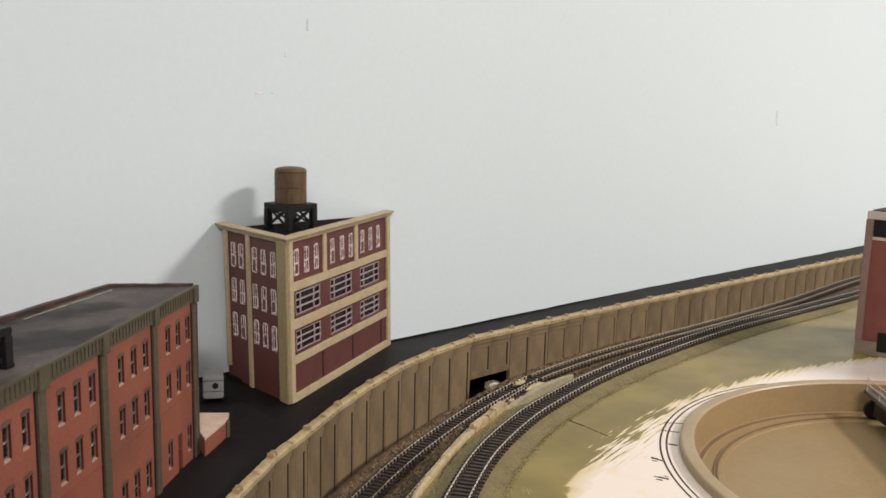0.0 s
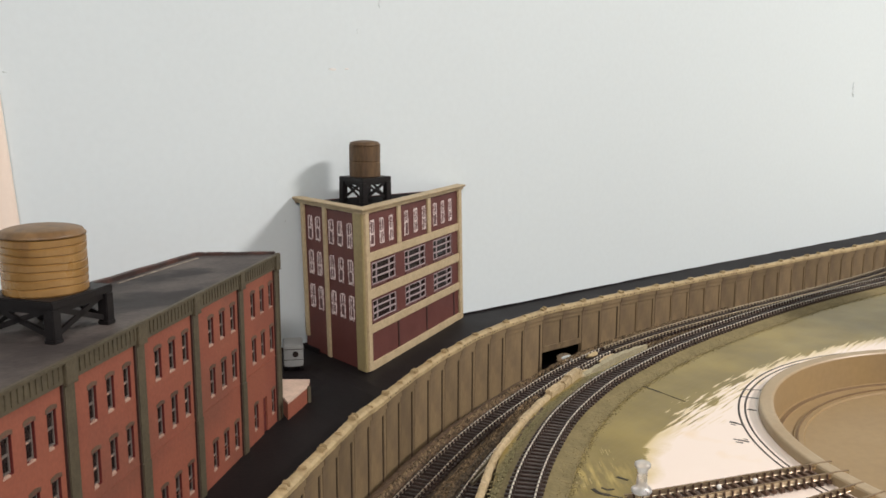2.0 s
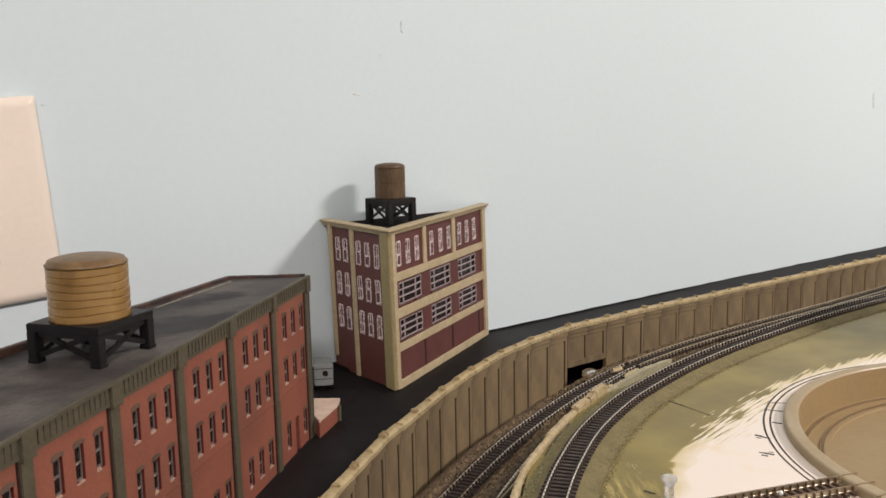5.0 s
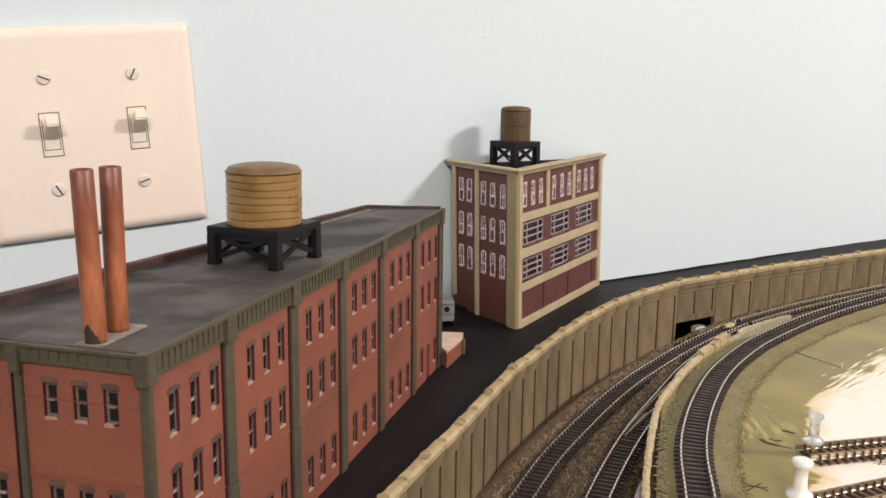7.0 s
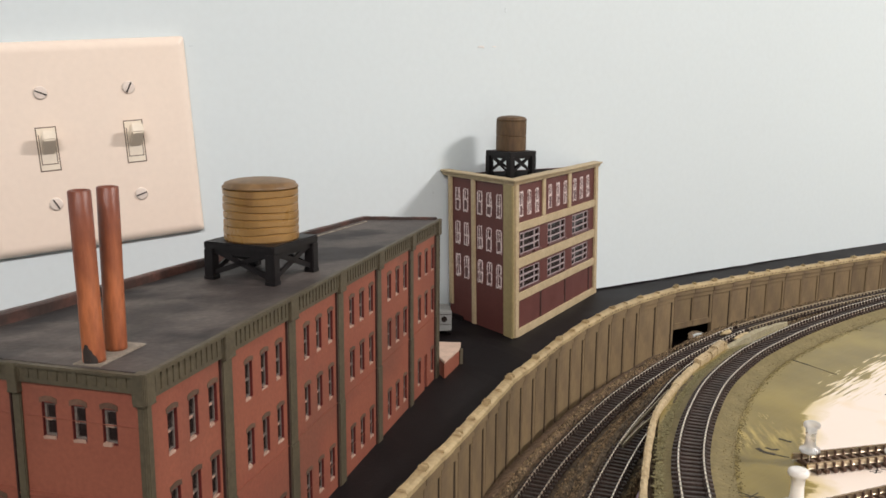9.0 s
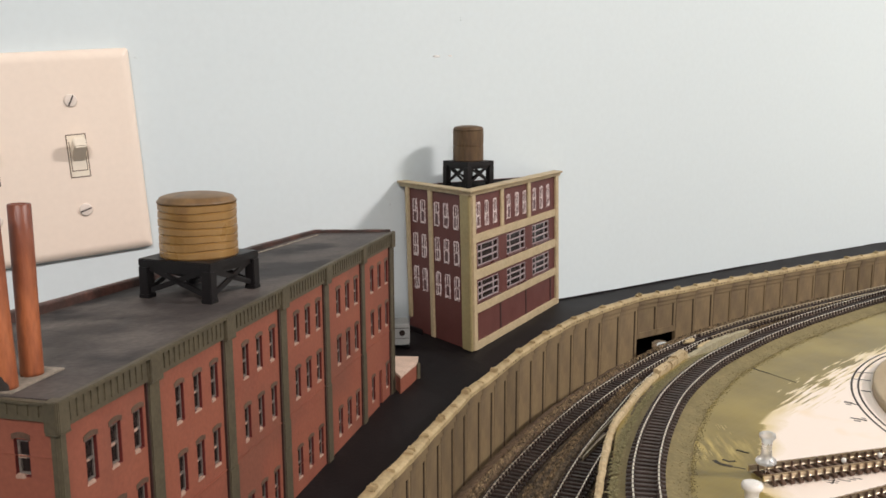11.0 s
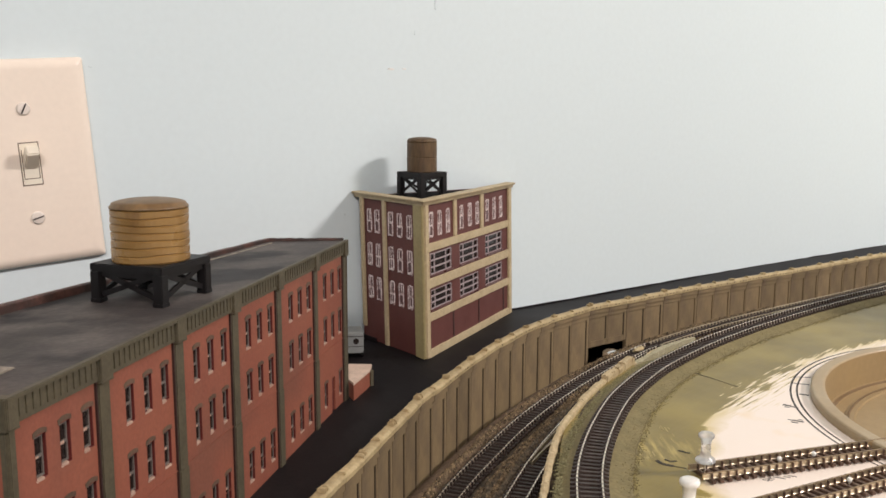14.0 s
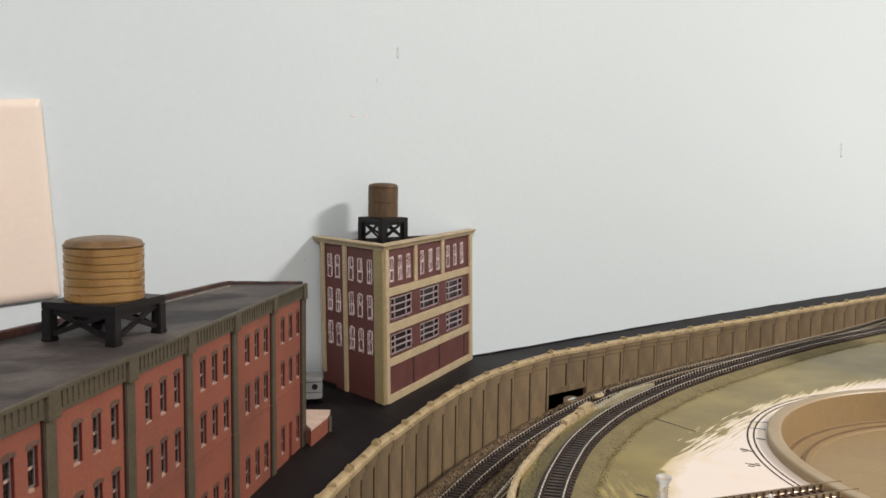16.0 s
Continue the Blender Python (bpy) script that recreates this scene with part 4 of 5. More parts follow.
def factory_side(t, ox, oy, dx, dy, length, bays, pilasters, rows, door_bay, belts, proto, drop=0.80, sink=0.0):
    """One brick side: pierced wall, pilasters, dentilled cornice, belts, windows."""
    m = frame_on(ox, oy, dx, dy)
    holes, wins = [], []
    for b, (first, step, w) in enumerate(bays):
        for r, (z0, z1) in enumerate(rows):
            for c in range(3):
                x = first + step * c
                low = FA_FOOT + 0.05 if r == 2 and c == 1 and b == door_bay else z0
                holes.append((x, x + w, low, z1))
                wins.append((x + w / 2, w, low, z1))
    side = part("wall", pierced(bmesh.new(), length, FA_TOP - 0.25 - FA_FOOT, 0.25, holes, z0=FA_FOOT), BRICK, t, at=m)
    for x, w, z0, z1 in wins:
        if z1 - z0 > 1.7:
            bm = boxed(-w / 2 + 0.01, w / 2 - 0.01, 0.10, 0.16, 0, z1 - z0)
            box(bm, -0.17, 0.17, 0.07, 0.10, 0.1, 0.8), box(bm, -0.17, 0.17, 0.07, 0.10, 0.95, 1.6)
            part("door", bm, DARKRED, side, "dark red street door", at=(x, 0, z0))
        else:
            factory_window(w, round(z1 - z0, 3), t, m @ Matrix.Translation((x * CM, 0, z0 * CM)), proto)
    for i, (x0, x1) in enumerate(pilasters):
        bm = bmesh.new()
        x0, x1 = x0 + 0.05, x1 - 0.05
        box(bm, x0 - 0.02, x1 + 0.02, -0.13, 0.0, FA_FOOT, 2.95, bevel=0.03)
        box(bm, x0, x1, -0.10, 0.0, 2.95, FA_TOP - 0.85, bevel=0.03)
        box(bm, x0 - 0.02, x1 + 0.02, -0.235, 0.0, FA_TOP - 0.85, FA_TOP - 0.02, bevel=0.02)
        box(bm, x0 - 0.03, x1 + 0.03, -0.245, 0.0, FA_TOP - 0.90, FA_TOP - 0.83, bevel=0.02)
        part("pilaster", bm, OLIVE, t, at=m)
        # added dark strip standing in for the shadow gap left of each pilaster
        if x0 > 0.5 and not (len(bays) == 2 and i == 2):
            part("drainpipe", boxed(x0 - 0.095, x0 - 0.042, -0.08, 0.0, FA_FOOT, FA_TOP - 0.14), GAPDARK, t, at=m)
    bm = bmesh.new()
    box(bm, -0.2, length + 0.2 - sink, -0.22, -0.005, FA_TOP - 0.13, FA_TOP - sink, bevel=0.025)
    box(bm, -0.1, length + 0.1 - sink, -0.11, -0.005, FA_TOP - drop, FA_TOP - 0.13)
    n = int(length / 0.30)
    for i in range(n):
        x = length * (i + 0.5) / n
        box(bm, x - 0.075, x + 0.075, -0.145, -0.10, FA_TOP - drop + 0.14, FA_TOP - 0.13, bevel=0.012)
    part("cornice", bm, OLIVE, t, at=m)
    for z, d in belts:
        part("belt_course", boxed(0, length, -d, -0.003, z, z + d, bevel=d * 0.3), BRICK, t, at=m)
    return side


def red_factory():
    t = thing("factory_building", 0, 0, 0, 0, "long three-storey red brick factory with olive pilasters and black roof", "building")
    proto = {}
    long_ = FA_F - FA_N
    factory_side(t, *FA_N, *long_, long_.length, FRONT_BAYS, FRONT_PILASTERS, FRONT_ROWS, 5, ((2.98, 0.05), (0.42, 0.025)), proto)
    end = FA_N - FA_L
    n = end.length
    mirror = [(n - x - 2 * step - w, step, w) for x, step, w in END_BAYS]
    factory_side(t, *FA_L, *end, n, mirror, [(n - b, n - a) for a, b in END_PILASTERS][::-1], END_ROWS, 9, ((4.60, 0.06), (4.74, 0.04), (7.0, 0.025)), proto, 0.58, 0.03)
    far = FA_B - FA_F
    part("wall", pierced(bmesh.new(), far.length, FA_TOP - 0.25 - FA_FOOT, 0.25, [], z0=FA_FOOT), BRICK, t, at=frame_on(*FA_F, *far))
    part("pilaster", boxed(-0.18, 0.30, -0.2, 0.0, FA_FOOT, FA_TOP - 0.1, bevel=0.03), OLIVE, t, at=frame_on(*FA_F, *far))
    back = FA_L - FA_B
    part("wall", pierced(bmesh.new(), back.length, FA_TOP - 0.25 - FA_FOOT, 0.25, [], z0=FA_FOOT), BRICK, t, at=frame_on(*FA_B, *back))
    bm = bmesh.new()
    c = (FA_N + FA_F + FA_B + FA_L) / 4
    prism(bm, [tuple(c + (p - c) * 0.995) for p in (FA_N, FA_F, FA_B, FA_L)], FA_TOP - 0.25, FA_TOP - 0.03)
    part("roof", bm, ROOFM, t, "weathered charcoal flat roof with dusty streaks")
    for p, q, rise in ((FA_F, FA_B, (0.10, 0.14)), (FA_B, FA_L, (0.14, 0.42))):
        bm, prof = bmesh.new(), ((-0.13, -0.2), (0.13, -0.2), (0.13, 0.72), (0.09, 1.0), (-0.10, 1.0), (-0.13, 0.8))
        side = (q - p).normalized()
        side = Vector((side.y, -side.x))
        loops = []
        for i in range(25):
            c, high = p.lerp(q, i / 24), rise[0] + (rise[1] - rise[0]) * i / 24 + random.uniform(-0.015, 0.015)
            loops.append([bm.verts.new((c.x + side.x * o, c.y + side.y * o, FA_TOP + (h * high if h > 0 else h))) for o, h in prof])
        for a, b in zip(loops, loops[1:]):
            for i in range(6):
                bm.faces.new((a[i], a[(i + 1) % 6], b[(i + 1) % 6], b[i]))
        bm.faces.new(loops[0]), bm.faces.new(loops[-1][::-1])
        part("parapet", bm, COPING, t, "brown rubbed parapet coping")
    # corner of the cornice, and a pale mortar strip inside the parapet
    part("corner_block", boxed(-0.22, 0.22, -0.22, 0.22, FA_TOP - 0.86, FA_TOP - 0.015, bevel=0.03), OLIVE, t, at=frame_on(*FA_N, *long_))
    bm = bmesh.new()
    off = Vector((0.28, -0.45))
    a, b = FA_B.lerp(FA_L, 0.02) + off, FA_B.lerp(FA_L, 0.26) + off
    sweep(bm, [Vector((*a.lerp(b, i / 40), FA_TOP - 0.03)) for i in range(41)], [(-0.07, 0.0), (0.05, 0.0), (0.02, 0.03), (-0.05, 0.04)], jitter=0.025)
    part("mortar_strip", bm, CONCRETE, t, "thin pale mortar line at the parapet foot")
    return t


red_factory()


def braced_stand(t, side, height, leg, top, mat, brace):
    """A four-legged tank stand with crossed braces; its middle stands at the thing's base."""
    h = side / 2
    part("platform", boxed(-h, h, -h, h, height - top, height, bevel=0.04), mat, t)
    for sx in (-1, 1):
        for sy in (-1, 1):
            x, y = sx * (h - leg / 2), sy * (h - leg / 2)
            bm = boxed(x - leg / 2, x + leg / 2, y - leg / 2, y + leg / 2, 0, height - top, bevel=0.03)
            box(bm, x - leg * 0.54, x + leg * 0.54, y - leg * 0.54, y + leg * 0.54, 0, 0.16, bevel=0.02)
            part("leg", bm, mat, t)
    for k in range(4):
        bm = bmesh.new()
        r = Matrix.Rotation(k * math.pi / 2, 3, "Z")
        e, y = h - leg, -h + leg * 0.45
        beam(bm, r @ Vector((-e, y, 0.30)), r @ Vector((e, y, height - top - 0.05)), 0.10, brace)
        beam(bm, r @ Vector((-e, y, height - top - 0.05)), r @ Vector((e, y, 0.30)), 0.10, brace)
        beam(bm, r @ Vector((-e, y, height - top - 0.08)), r @ Vector((e, y, height - top - 0.08)), 0.12, brace * 1.2)
        part("brace", bm, mat, t)


def hooped_tank(t, z, r, h, hoops, lid, dome):
    rings = [(r * 0.985, z)]
    for i in range(hoops):
        a, b = z + h * i / hoops, z + h * (i + 1) / hoops
        g = 0.045
        rings += [(r * 0.965, a + 0.005), (r, a + g), (r, b - g), (r * 0.965, b - 0.005)]
    top = [(r * 0.97, z + h), (r * 1.01, z + h + 0.01), (r * 1.01, z + h + 0.07), (r * 0.96, z + h + 0.12)]
    top += [(r * math.cos(q), z + h + 0.12 + dome * math.sin(q)) for q in (0.35, 0.65, 0.9, 1.15, 1.35, 1.52)]
    part("lid", turned(bmesh.new(), top, 48), lid, t, "dark glossy tank lid", smooth=True)
    bm = turned(bmesh.new(), rings, 48)
    for v in bm.verts:
        a = math.atan2(v.co.y, v.co.x)
        if z + 0.05 < v.co.z < z + h - 0.05:
            v.co.z += 0.03 * math.sin(2 * a + v.co.z * 3) + 0.012 * math.sin(5 * a)
            v.co.x *= 1 + 0.006 * math.sin(3 * a + v.co.z * 7)
            v.co.y *= 1 + 0.006 * math.sin(3 * a + v.co.z * 7)
    return bm


ROOF_A = FA_TOP - 0.03
stand_a = thing("water_tower", 0.60, -19.42, ROOF_A, 35.2, "ochre banded wooden water tank on a black braced stand", "water tower", "rooftop water tanks")
braced_stand(stand_a, 3.25, 1.52, 0.42, 0.30, IRON, 0.20)
part("tank", hooped_tank(stand_a, 1.52, 1.48, 2.04, 7, TANKLID, 0.27), TANKW, stand_a, "ochre hooped wooden tank")



def chimney(x, y, top, lean, scorched=False):
    t = thing("chimney", x, y, ROOF_A + 0.05, 0, "rust-brown streaked round factory chimney on a roof pad", "chimney", "factory chimneys")
    r = 0.306
    bm = turned(bmesh.new(), [(r, 0), (r * 1.01, 0.1), (r * 0.98, top * 0.4), (r * 1.0, top * 0.7), (r * 0.99, top - 0.03), (r * 0.9, top), (r * 0.72, top), (r * 0.70, top - 0.6)], 28)
    t.matrix_basis = t.matrix_basis @ Matrix.Rotation(radians(lean), 4, Vector((0.55, -0.83, 0)))
    part("shaft", bm, COPPER, t, smooth=True)
    if scorched:
        bm = bmesh.new()
        q = [[bm.verts.new((f * r * 1.012 * math.cos(a), f * r * 1.012 * math.sin(a), z)) for z in (0.0, h * 0.55, h)] for f in (1.0,) for a, h in ((radians(196 + 9 * i), 0.62 * (1 - abs(i - 3) / 8) - 0.05 * (i % 2)) for i in range(10))]
        for a, b in zip(q, q[1:]):
            for j in range(2):
                bm.faces.new((a[j], b[j], b[j + 1], a[j + 1]))
        part("scorch", bm, SLOT, t, "dark burnt patch at the foot")
    return t


pad = tagged(new("roof_pad", finish("roof_pad", boxed(-1.13, 1.13, -0.43, 0.43, 0, 0.05, bevel=0.02), CONCRETE)), "rough grey cement pad under the chimneys", "roof pad")
pad.matrix_basis = pose(-6.96 * CM, -27.43 * CM, BASE + (ROOF_A + 0.001) * CM, 0, 0, 43.5)
chimney(-7.50, -27.95, 4.77, 1.7, True)
chimney(-6.73, -27.07, 4.72, -0.5)


# ---- the maroon warehouse against the wall ----
FB_N, FB_R, FB_L = Vector((21.72, -7.92)), Vector((35.12, -0.55)), Vector((21.47, -0.67))
FB_TOP = 10.38


def arched_window(w, h, parent, at, kind):
    """A white-painted sash window, roughly brushed: the bars vary in width and some are worn away."""
    u = random.uniform
    lo, hi, mid = u(0.05, 0.15), u(0.04, 0.09), h * u(0.44, 0.54)
    c = u(-0.05, 0.05)
    holes = []
    for z0, z1 in ((lo, mid - u(0.02, 0.06)), (mid + u(0.02, 0.06), h - hi)):
        x0, x1 = -w / 2 + u(0.03, 0.10), w / 2 - u(0.03, 0.10)
        if kind or z0 > mid:
            holes += [(x0, c - 0.025, z0, z1), (c + 0.025, x1, z0 + u(0, 0.1), z1)]
        else:
            holes.append((x0, x1, z0, z1))
    holes = [(max(a, -w / 2), min(b, w / 2), z0, z1) for a, b, z0, z1 in holes]
    bm = pierced(bmesh.new(), w, h, 0.05, holes, -w / 2)
    for v in bm.verts:
        v.co.x += 0.035 * math.sin(v.co.z * 8 + c * 60)
        v.co.z += 0.035 * math.sin(v.co.x * 15 + c * 90)
        if v.co.z > h - 0.05:
            v.co.x *= 0.72
    bmesh.ops.translate(bm, verts=bm.verts, vec=(0, -0.052, 0))
    win = part("window", bm, WHITEF, parent, "roughly white-painted window frame", at=at)
    part("pane", boxed(-w / 2 + 0.04, w / 2 - 0.04, -0.02, 0.01, 0.04, h - 0.10), PANEB, win)
    return win


def barred_window(w, h, parent, at):
    xs, zs = [-w / 2, -w * 0.31, w * 0.24, w / 2], [0.0, h * 0.34, h * 0.67, h]
    g = 0.050
    holes = [(a + g, b - g, c + g, d - g) for a, b in zip(xs, xs[1:]) for c, d in zip(zs, zs[1:])]
    bm = pierced(bmesh.new(), w + 0.06, h + 0.06, 0.06, holes, -w / 2 - 0.03, -0.03)
    bow = random.uniform(0, 6)
    for v in bm.verts:
        v.co.z += 0.03 * math.sin(v.co.x * 3 + bow)
        v.co.x += 0.025 * math.sin(v.co.z * 5 + bow)
    win = part("window", bm, GREYF, parent, "grey multi-paned industrial window", at=at)
    part("pane", boxed(-w / 2, w / 2, 0.15, 0.17, 0, h), GLASS, win)
    return win


def lean(t, dx, dy):
    """The whole model leans a little: every part is set over in proportion to its height."""
    for ob in t.children_recursive:
        m = ob.matrix_basis.copy()
        up = ob.parent
        while up is not t:
            m = up.matrix_basis @ m
            up = up.parent
        back = m.inverted()
        for v in ob.data.vertices:
            q = m @ v.co
            v.co = back @ Vector((q.x + dx * q.z, q.y + dy * q.z, q.z))


def maroon_warehouse():
    t = thing("warehouse_building", 0, 0, -0.12, 0, "wedge-shaped maroon warehouse with cream pilasters and bands", "building")
    face = FB_R - FB_N
    ln = face.length
    m = frame_on(*FB_N, *face)
    wide = ((1.02, 4.30), (5.64, 8.96), (10.27, 13.60))
    floors = ((3.02, 4.36), (5.36, 6.80))
    holes = [(a, b, z0, z1) for a, b in wide for z0, z1 in floors]
    side = part("wall", pierced(bmesh.new(), ln, FB_TOP - 0.3, 0.3, holes), MAROON, t, at=m)
    for z0, z1, d in ((-0.06, 0.46, 0.16), (2.34, 2.88, 0.14), (4.54, 5.16, 0.14), (6.94, 7.48, 0.14)):
        bm = bmesh.new()
        sweep(bm, [Vector((0.42 + (ln - 0.42) * i / 22, 0, 0)) for i in range(23)], [(d, z0 + 0.03), (d, z1 - 0.03), (d - 0.04, z1), (0.004, z1), (0.004, z0), (d - 0.04, z0)], jitter=0.012)
        part("band", bm, CREAM, t, at=m)
    part("pilaster", boxed(-0.02, 0.52, -0.20, -0.004, 0, FB_TOP - 0.3, bevel=0.05), CREAM, t, at=m)
    part("pilaster", boxed(ln - 0.60, ln, -0.18, -0.004, 0, FB_TOP - 0.3, bevel=0.05), CREAM, t, at=m)
    for x0, x1 in ((4.54, 5.04), (9.22, 9.78)):
        part("pilaster", boxed(x0, x1, -0.13, -0.004, 7.48, FB_TOP - 0.3, bevel=0.04), CREAM, t, at=m)
    for x in (4.46, 8.94, 13.84):
        part("panel_joint", boxed(x - 0.10, x + 0.10, -0.03, -0.003, 0.46, 2.34, bevel=0.01), GAPDARK, t, at=m)
    for a, b in wide:
        for z0, z1 in floors:
            barred_window(b - a - 0.10, z1 - z0 - 0.08, t, m @ Matrix.Translation(((a + b) / 2 * CM, 0.02 * CM, (z0 + 0.04) * CM)))
            bm = boxed(a - 0.08, b + 0.22, -0.07, -0.004, z0 - 0.13, z0 - 0.02, bevel=0.02)
            part("sill", bm, PANEB, side, "dull brown window sill")
    for i, x in enumerate((1.12, 2.42, 3.70, 6.00, 7.42, 8.74, 10.64, 11.98, 13.36)):
        arched_window(0.56, 1.62, t, m @ Matrix.Translation((x * CM, 0, 7.86 * CM)), i % 3)
    # the narrow side towards the red factory
    face2 = FB_N - FB_L
    l2 = face2.length
    m2 = frame_on(*FB_L, *face2)
    part("wall", pierced(bmesh.new(), l2, FB_TOP - 0.3, 0.3, []), MAROON, t, at=m2)
    part("pilaster", boxed(l2 - 0.82, l2 + 0.16, -0.20, -0.004, 0, FB_TOP - 0.3, bevel=0.05), CREAM_SHADED, t, at=m2)
    part("pilaster", boxed(2.83, 3.24, -0.16, -0.004, 0, FB_TOP - 0.3, bevel=0.04), CREAM, t, at=m2)
    part("pilaster", boxed(0.10, 0.52, -0.16, -0.004, 0.9, FB_TOP - 0.3, bevel=0.04), CREAM, t, at=m2)
    for z in (7.70, 5.36, 3.04):
        for x in (1.13, 2.10, 3.72, 4.72, 5.80):
            arched_window(0.54, 1.58, t, m2 @ Matrix.Translation((x * CM, 0, z * CM)), random.randrange(3))
    back = FB_L - FB_R
    part("wall", pierced(bmesh.new(), back.length, FB_TOP - 0.3, 0.15, []), MAROON, t, at=frame_on(*FB_R, *back))
    c = (FB_N + FB_R + FB_L) / 3
    part("roof", prism(bmesh.new(), [tuple(c + (p - c) * 0.97) for p in (FB_N, FB_R, FB_L)], FB_TOP - 0.75, FB_TOP - 0.32), ROOFB, t, "black flat roof")
    # one moulded cornice round both street sides, mitred at the corner
    u, w = face.normalized(), face2.normalized()
    nu, nw = Vector((u.y, -u.x)), Vector((w.y, -w.x))
    k = 1.0 + nu.dot(nw)
    sec = [(0.05, -0.42), (0.20, -0.36), (0.25, -0.22), (0.38, -0.12), (0.42, -0.04), (0.40, 0.0), (-0.30, 0.02), (-0.34, -0.02), (-0.34, -0.42)]
    ends = (FB_L - w * 0.45, nw), (FB_N, (nu + nw) / k), (FB_R + u * 0.22, nu)
    bm = bmesh.new()
    loops = []
    for (pa, na), (pb, nb), n in ((ends[0], ends[1], 12), (ends[1], ends[2], 22)):
        for i in range(n + (1 if pb is ends[2][0] else 0)):
            f = i / n
            p, d = pa.lerp(pb, f), na.lerp(nb, f) if f in (0, 1) else (nw if pb is FB_N else nu)
            loops.append([bm.verts.new((p.x + d.x * o + random.uniform(-0.012, 0.012), p.y + d.y * o, FB_TOP + z + random.uniform(-0.014, 0.014))) for o, z in sec])
    for a, b in zip(loops, loops[1:]):
        for i in range(len(sec)):
            bm.faces.new((a[i], a[(i + 1) % len(sec)], b[(i + 1) % len(sec)], b[i]))
    bm.faces.new(loops[0]), bm.faces.new(loops[-1][::-1])
    part("cornice", bm, CREAM, t)
    # black plinth at the foot of the narrow side
    part("plinth", boxed(0.0, 1.9, -0.26, -0.17, -0.1, 0.30, bevel=0.03), IRON, t, at=m2)
    lean(t, -0.0175, 0.0105)
    return t


maroon_warehouse()
stand_b = thing("water_tower", 24.98, -2.8, FB_TOP - 0.32 - 0.12, 8, "slim brown water tank on a black lattice stand", "water tower", "rooftop water tanks")
braced_stand(stand_b, 2.50, 1.69, 0.42, 0.34, IRON, 0.13)
part("tank", hooped_tank(stand_b, 1.69, 1.04, 2.06, 2, TANKB, 0.22), TANKB, stand_b, "plain brown wooden tank", smooth=False)


# ---- yard things by the factory's far end ----
def platform():
    t = thing("loading_platform", 14.5, -10.95, -0.78, 0, "small brick loading platform with a pale top", "loading platform")
    plan = [(0.12, 0.1), (2.4, 1.95), (3.0, 2.85), (1.1, 4.3)]
    part("body", prism(bmesh.new(), plan, 0, 0.93), BRICK, t)
    part("deck", prism(bmesh.new(), [(x * 1.02 - 0.02, y * 1.02 - 0.05) for x, y in plan], 0.93, 1.06), PLANK, t, "pale painted deck")
    part("corner_post", boxed(2.30, 2.52, 1.78, 1.98, 0, 1.02, bevel=0.02), OLIVE, t)
    return t


platform()


def trailer():
    t = thing("truck_trailer", 18.62, -4.0, STREET, -27, "grey box trailer parked beside the warehouse", "trailer")
    body = part("body", boxed(-0.62, 0.62, -1.0, 1.0, 0.30, 1.66, bevel=0.05), TRAILER, t)
    bm = bmesh.new()
    box(bm, -0.58, 0.58, -1.02, -1.0, 1.42, 1.46), box(bm, -0.58, 0.58, -1.02, -1.0, 0.75, 0.78)
    part("door_seam", bm, SLOT, body)
    bm = turned(bmesh.new(), [(0.2, -0.01), (0.2, 0.01)], 8)
    bmesh.ops.rotate(bm, verts=bm.verts, matrix=Matrix.Rotation(math.pi / 2, 3, "X"))
    part("emblem", bm, GLASS, body, "dark blurred emblem", at=(0.12, -1.01, 1.12))
    for x in (-0.62, 0.62):
        bm = turned(bmesh.new(), [(0.05, -0.14), (0.28, -0.12), (0.30, 0), (0.28, 0.12), (0.05, 0.14)], 16)
        bmesh.ops.rotate(bm, verts=bm.verts, matrix=Matrix.Rotation(math.pi / 2, 3, "Y"))
        part("wheel", bm, IRON, t, at=(x * 0.8, -0.7, 0.30))
    part("axle", boxed(-0.45, 0.45, -0.78, -0.62, 0.24, 0.40), IRON, t)
    return t


trailer()


# ---- light switch on the wall ----
def rounded_plate(w, h, r, y0, y1, slope):
    bm = bmesh.new()

    def loop(d, y):
        pts = []
        for cx, cz, a0 in ((w / 2 - r, h / 2 - r, 0), (-w / 2 + r, h / 2 - r, 90), (-w / 2 + r, -h / 2 + r, 180), (w / 2 - r, -h / 2 + r, 270)):
            for i in range(6):
                a = radians(a0 + 18 * i)
                pts.append(bm.verts.new((cx * (1 - d / (w / 2)) + r * math.cos(a), y, cz * (1 - d / (h / 2)) + r * math.sin(a))))
        return pts

    loops = [loop(0, y0)]
    for i in range(8):
        a = math.pi / 2 * i / 7
        loops.append(loop(slope * (1 - math.cos(a)), y0 - 0.06 - (y0 - 0.06 - y1) * math.sin(a)))
    loops.append(loop(slope + 0.05, y1))
    for a, b in zip(loops, loops[1:]):
        for i in range(len(a)):
            bm.faces.new((a[i], a[(i + 1) % len(a)], b[(i + 1) % len(a)], b[i]))
    bm.faces.new(loops[0]), bm.faces.new(loops[-1])
    return bm


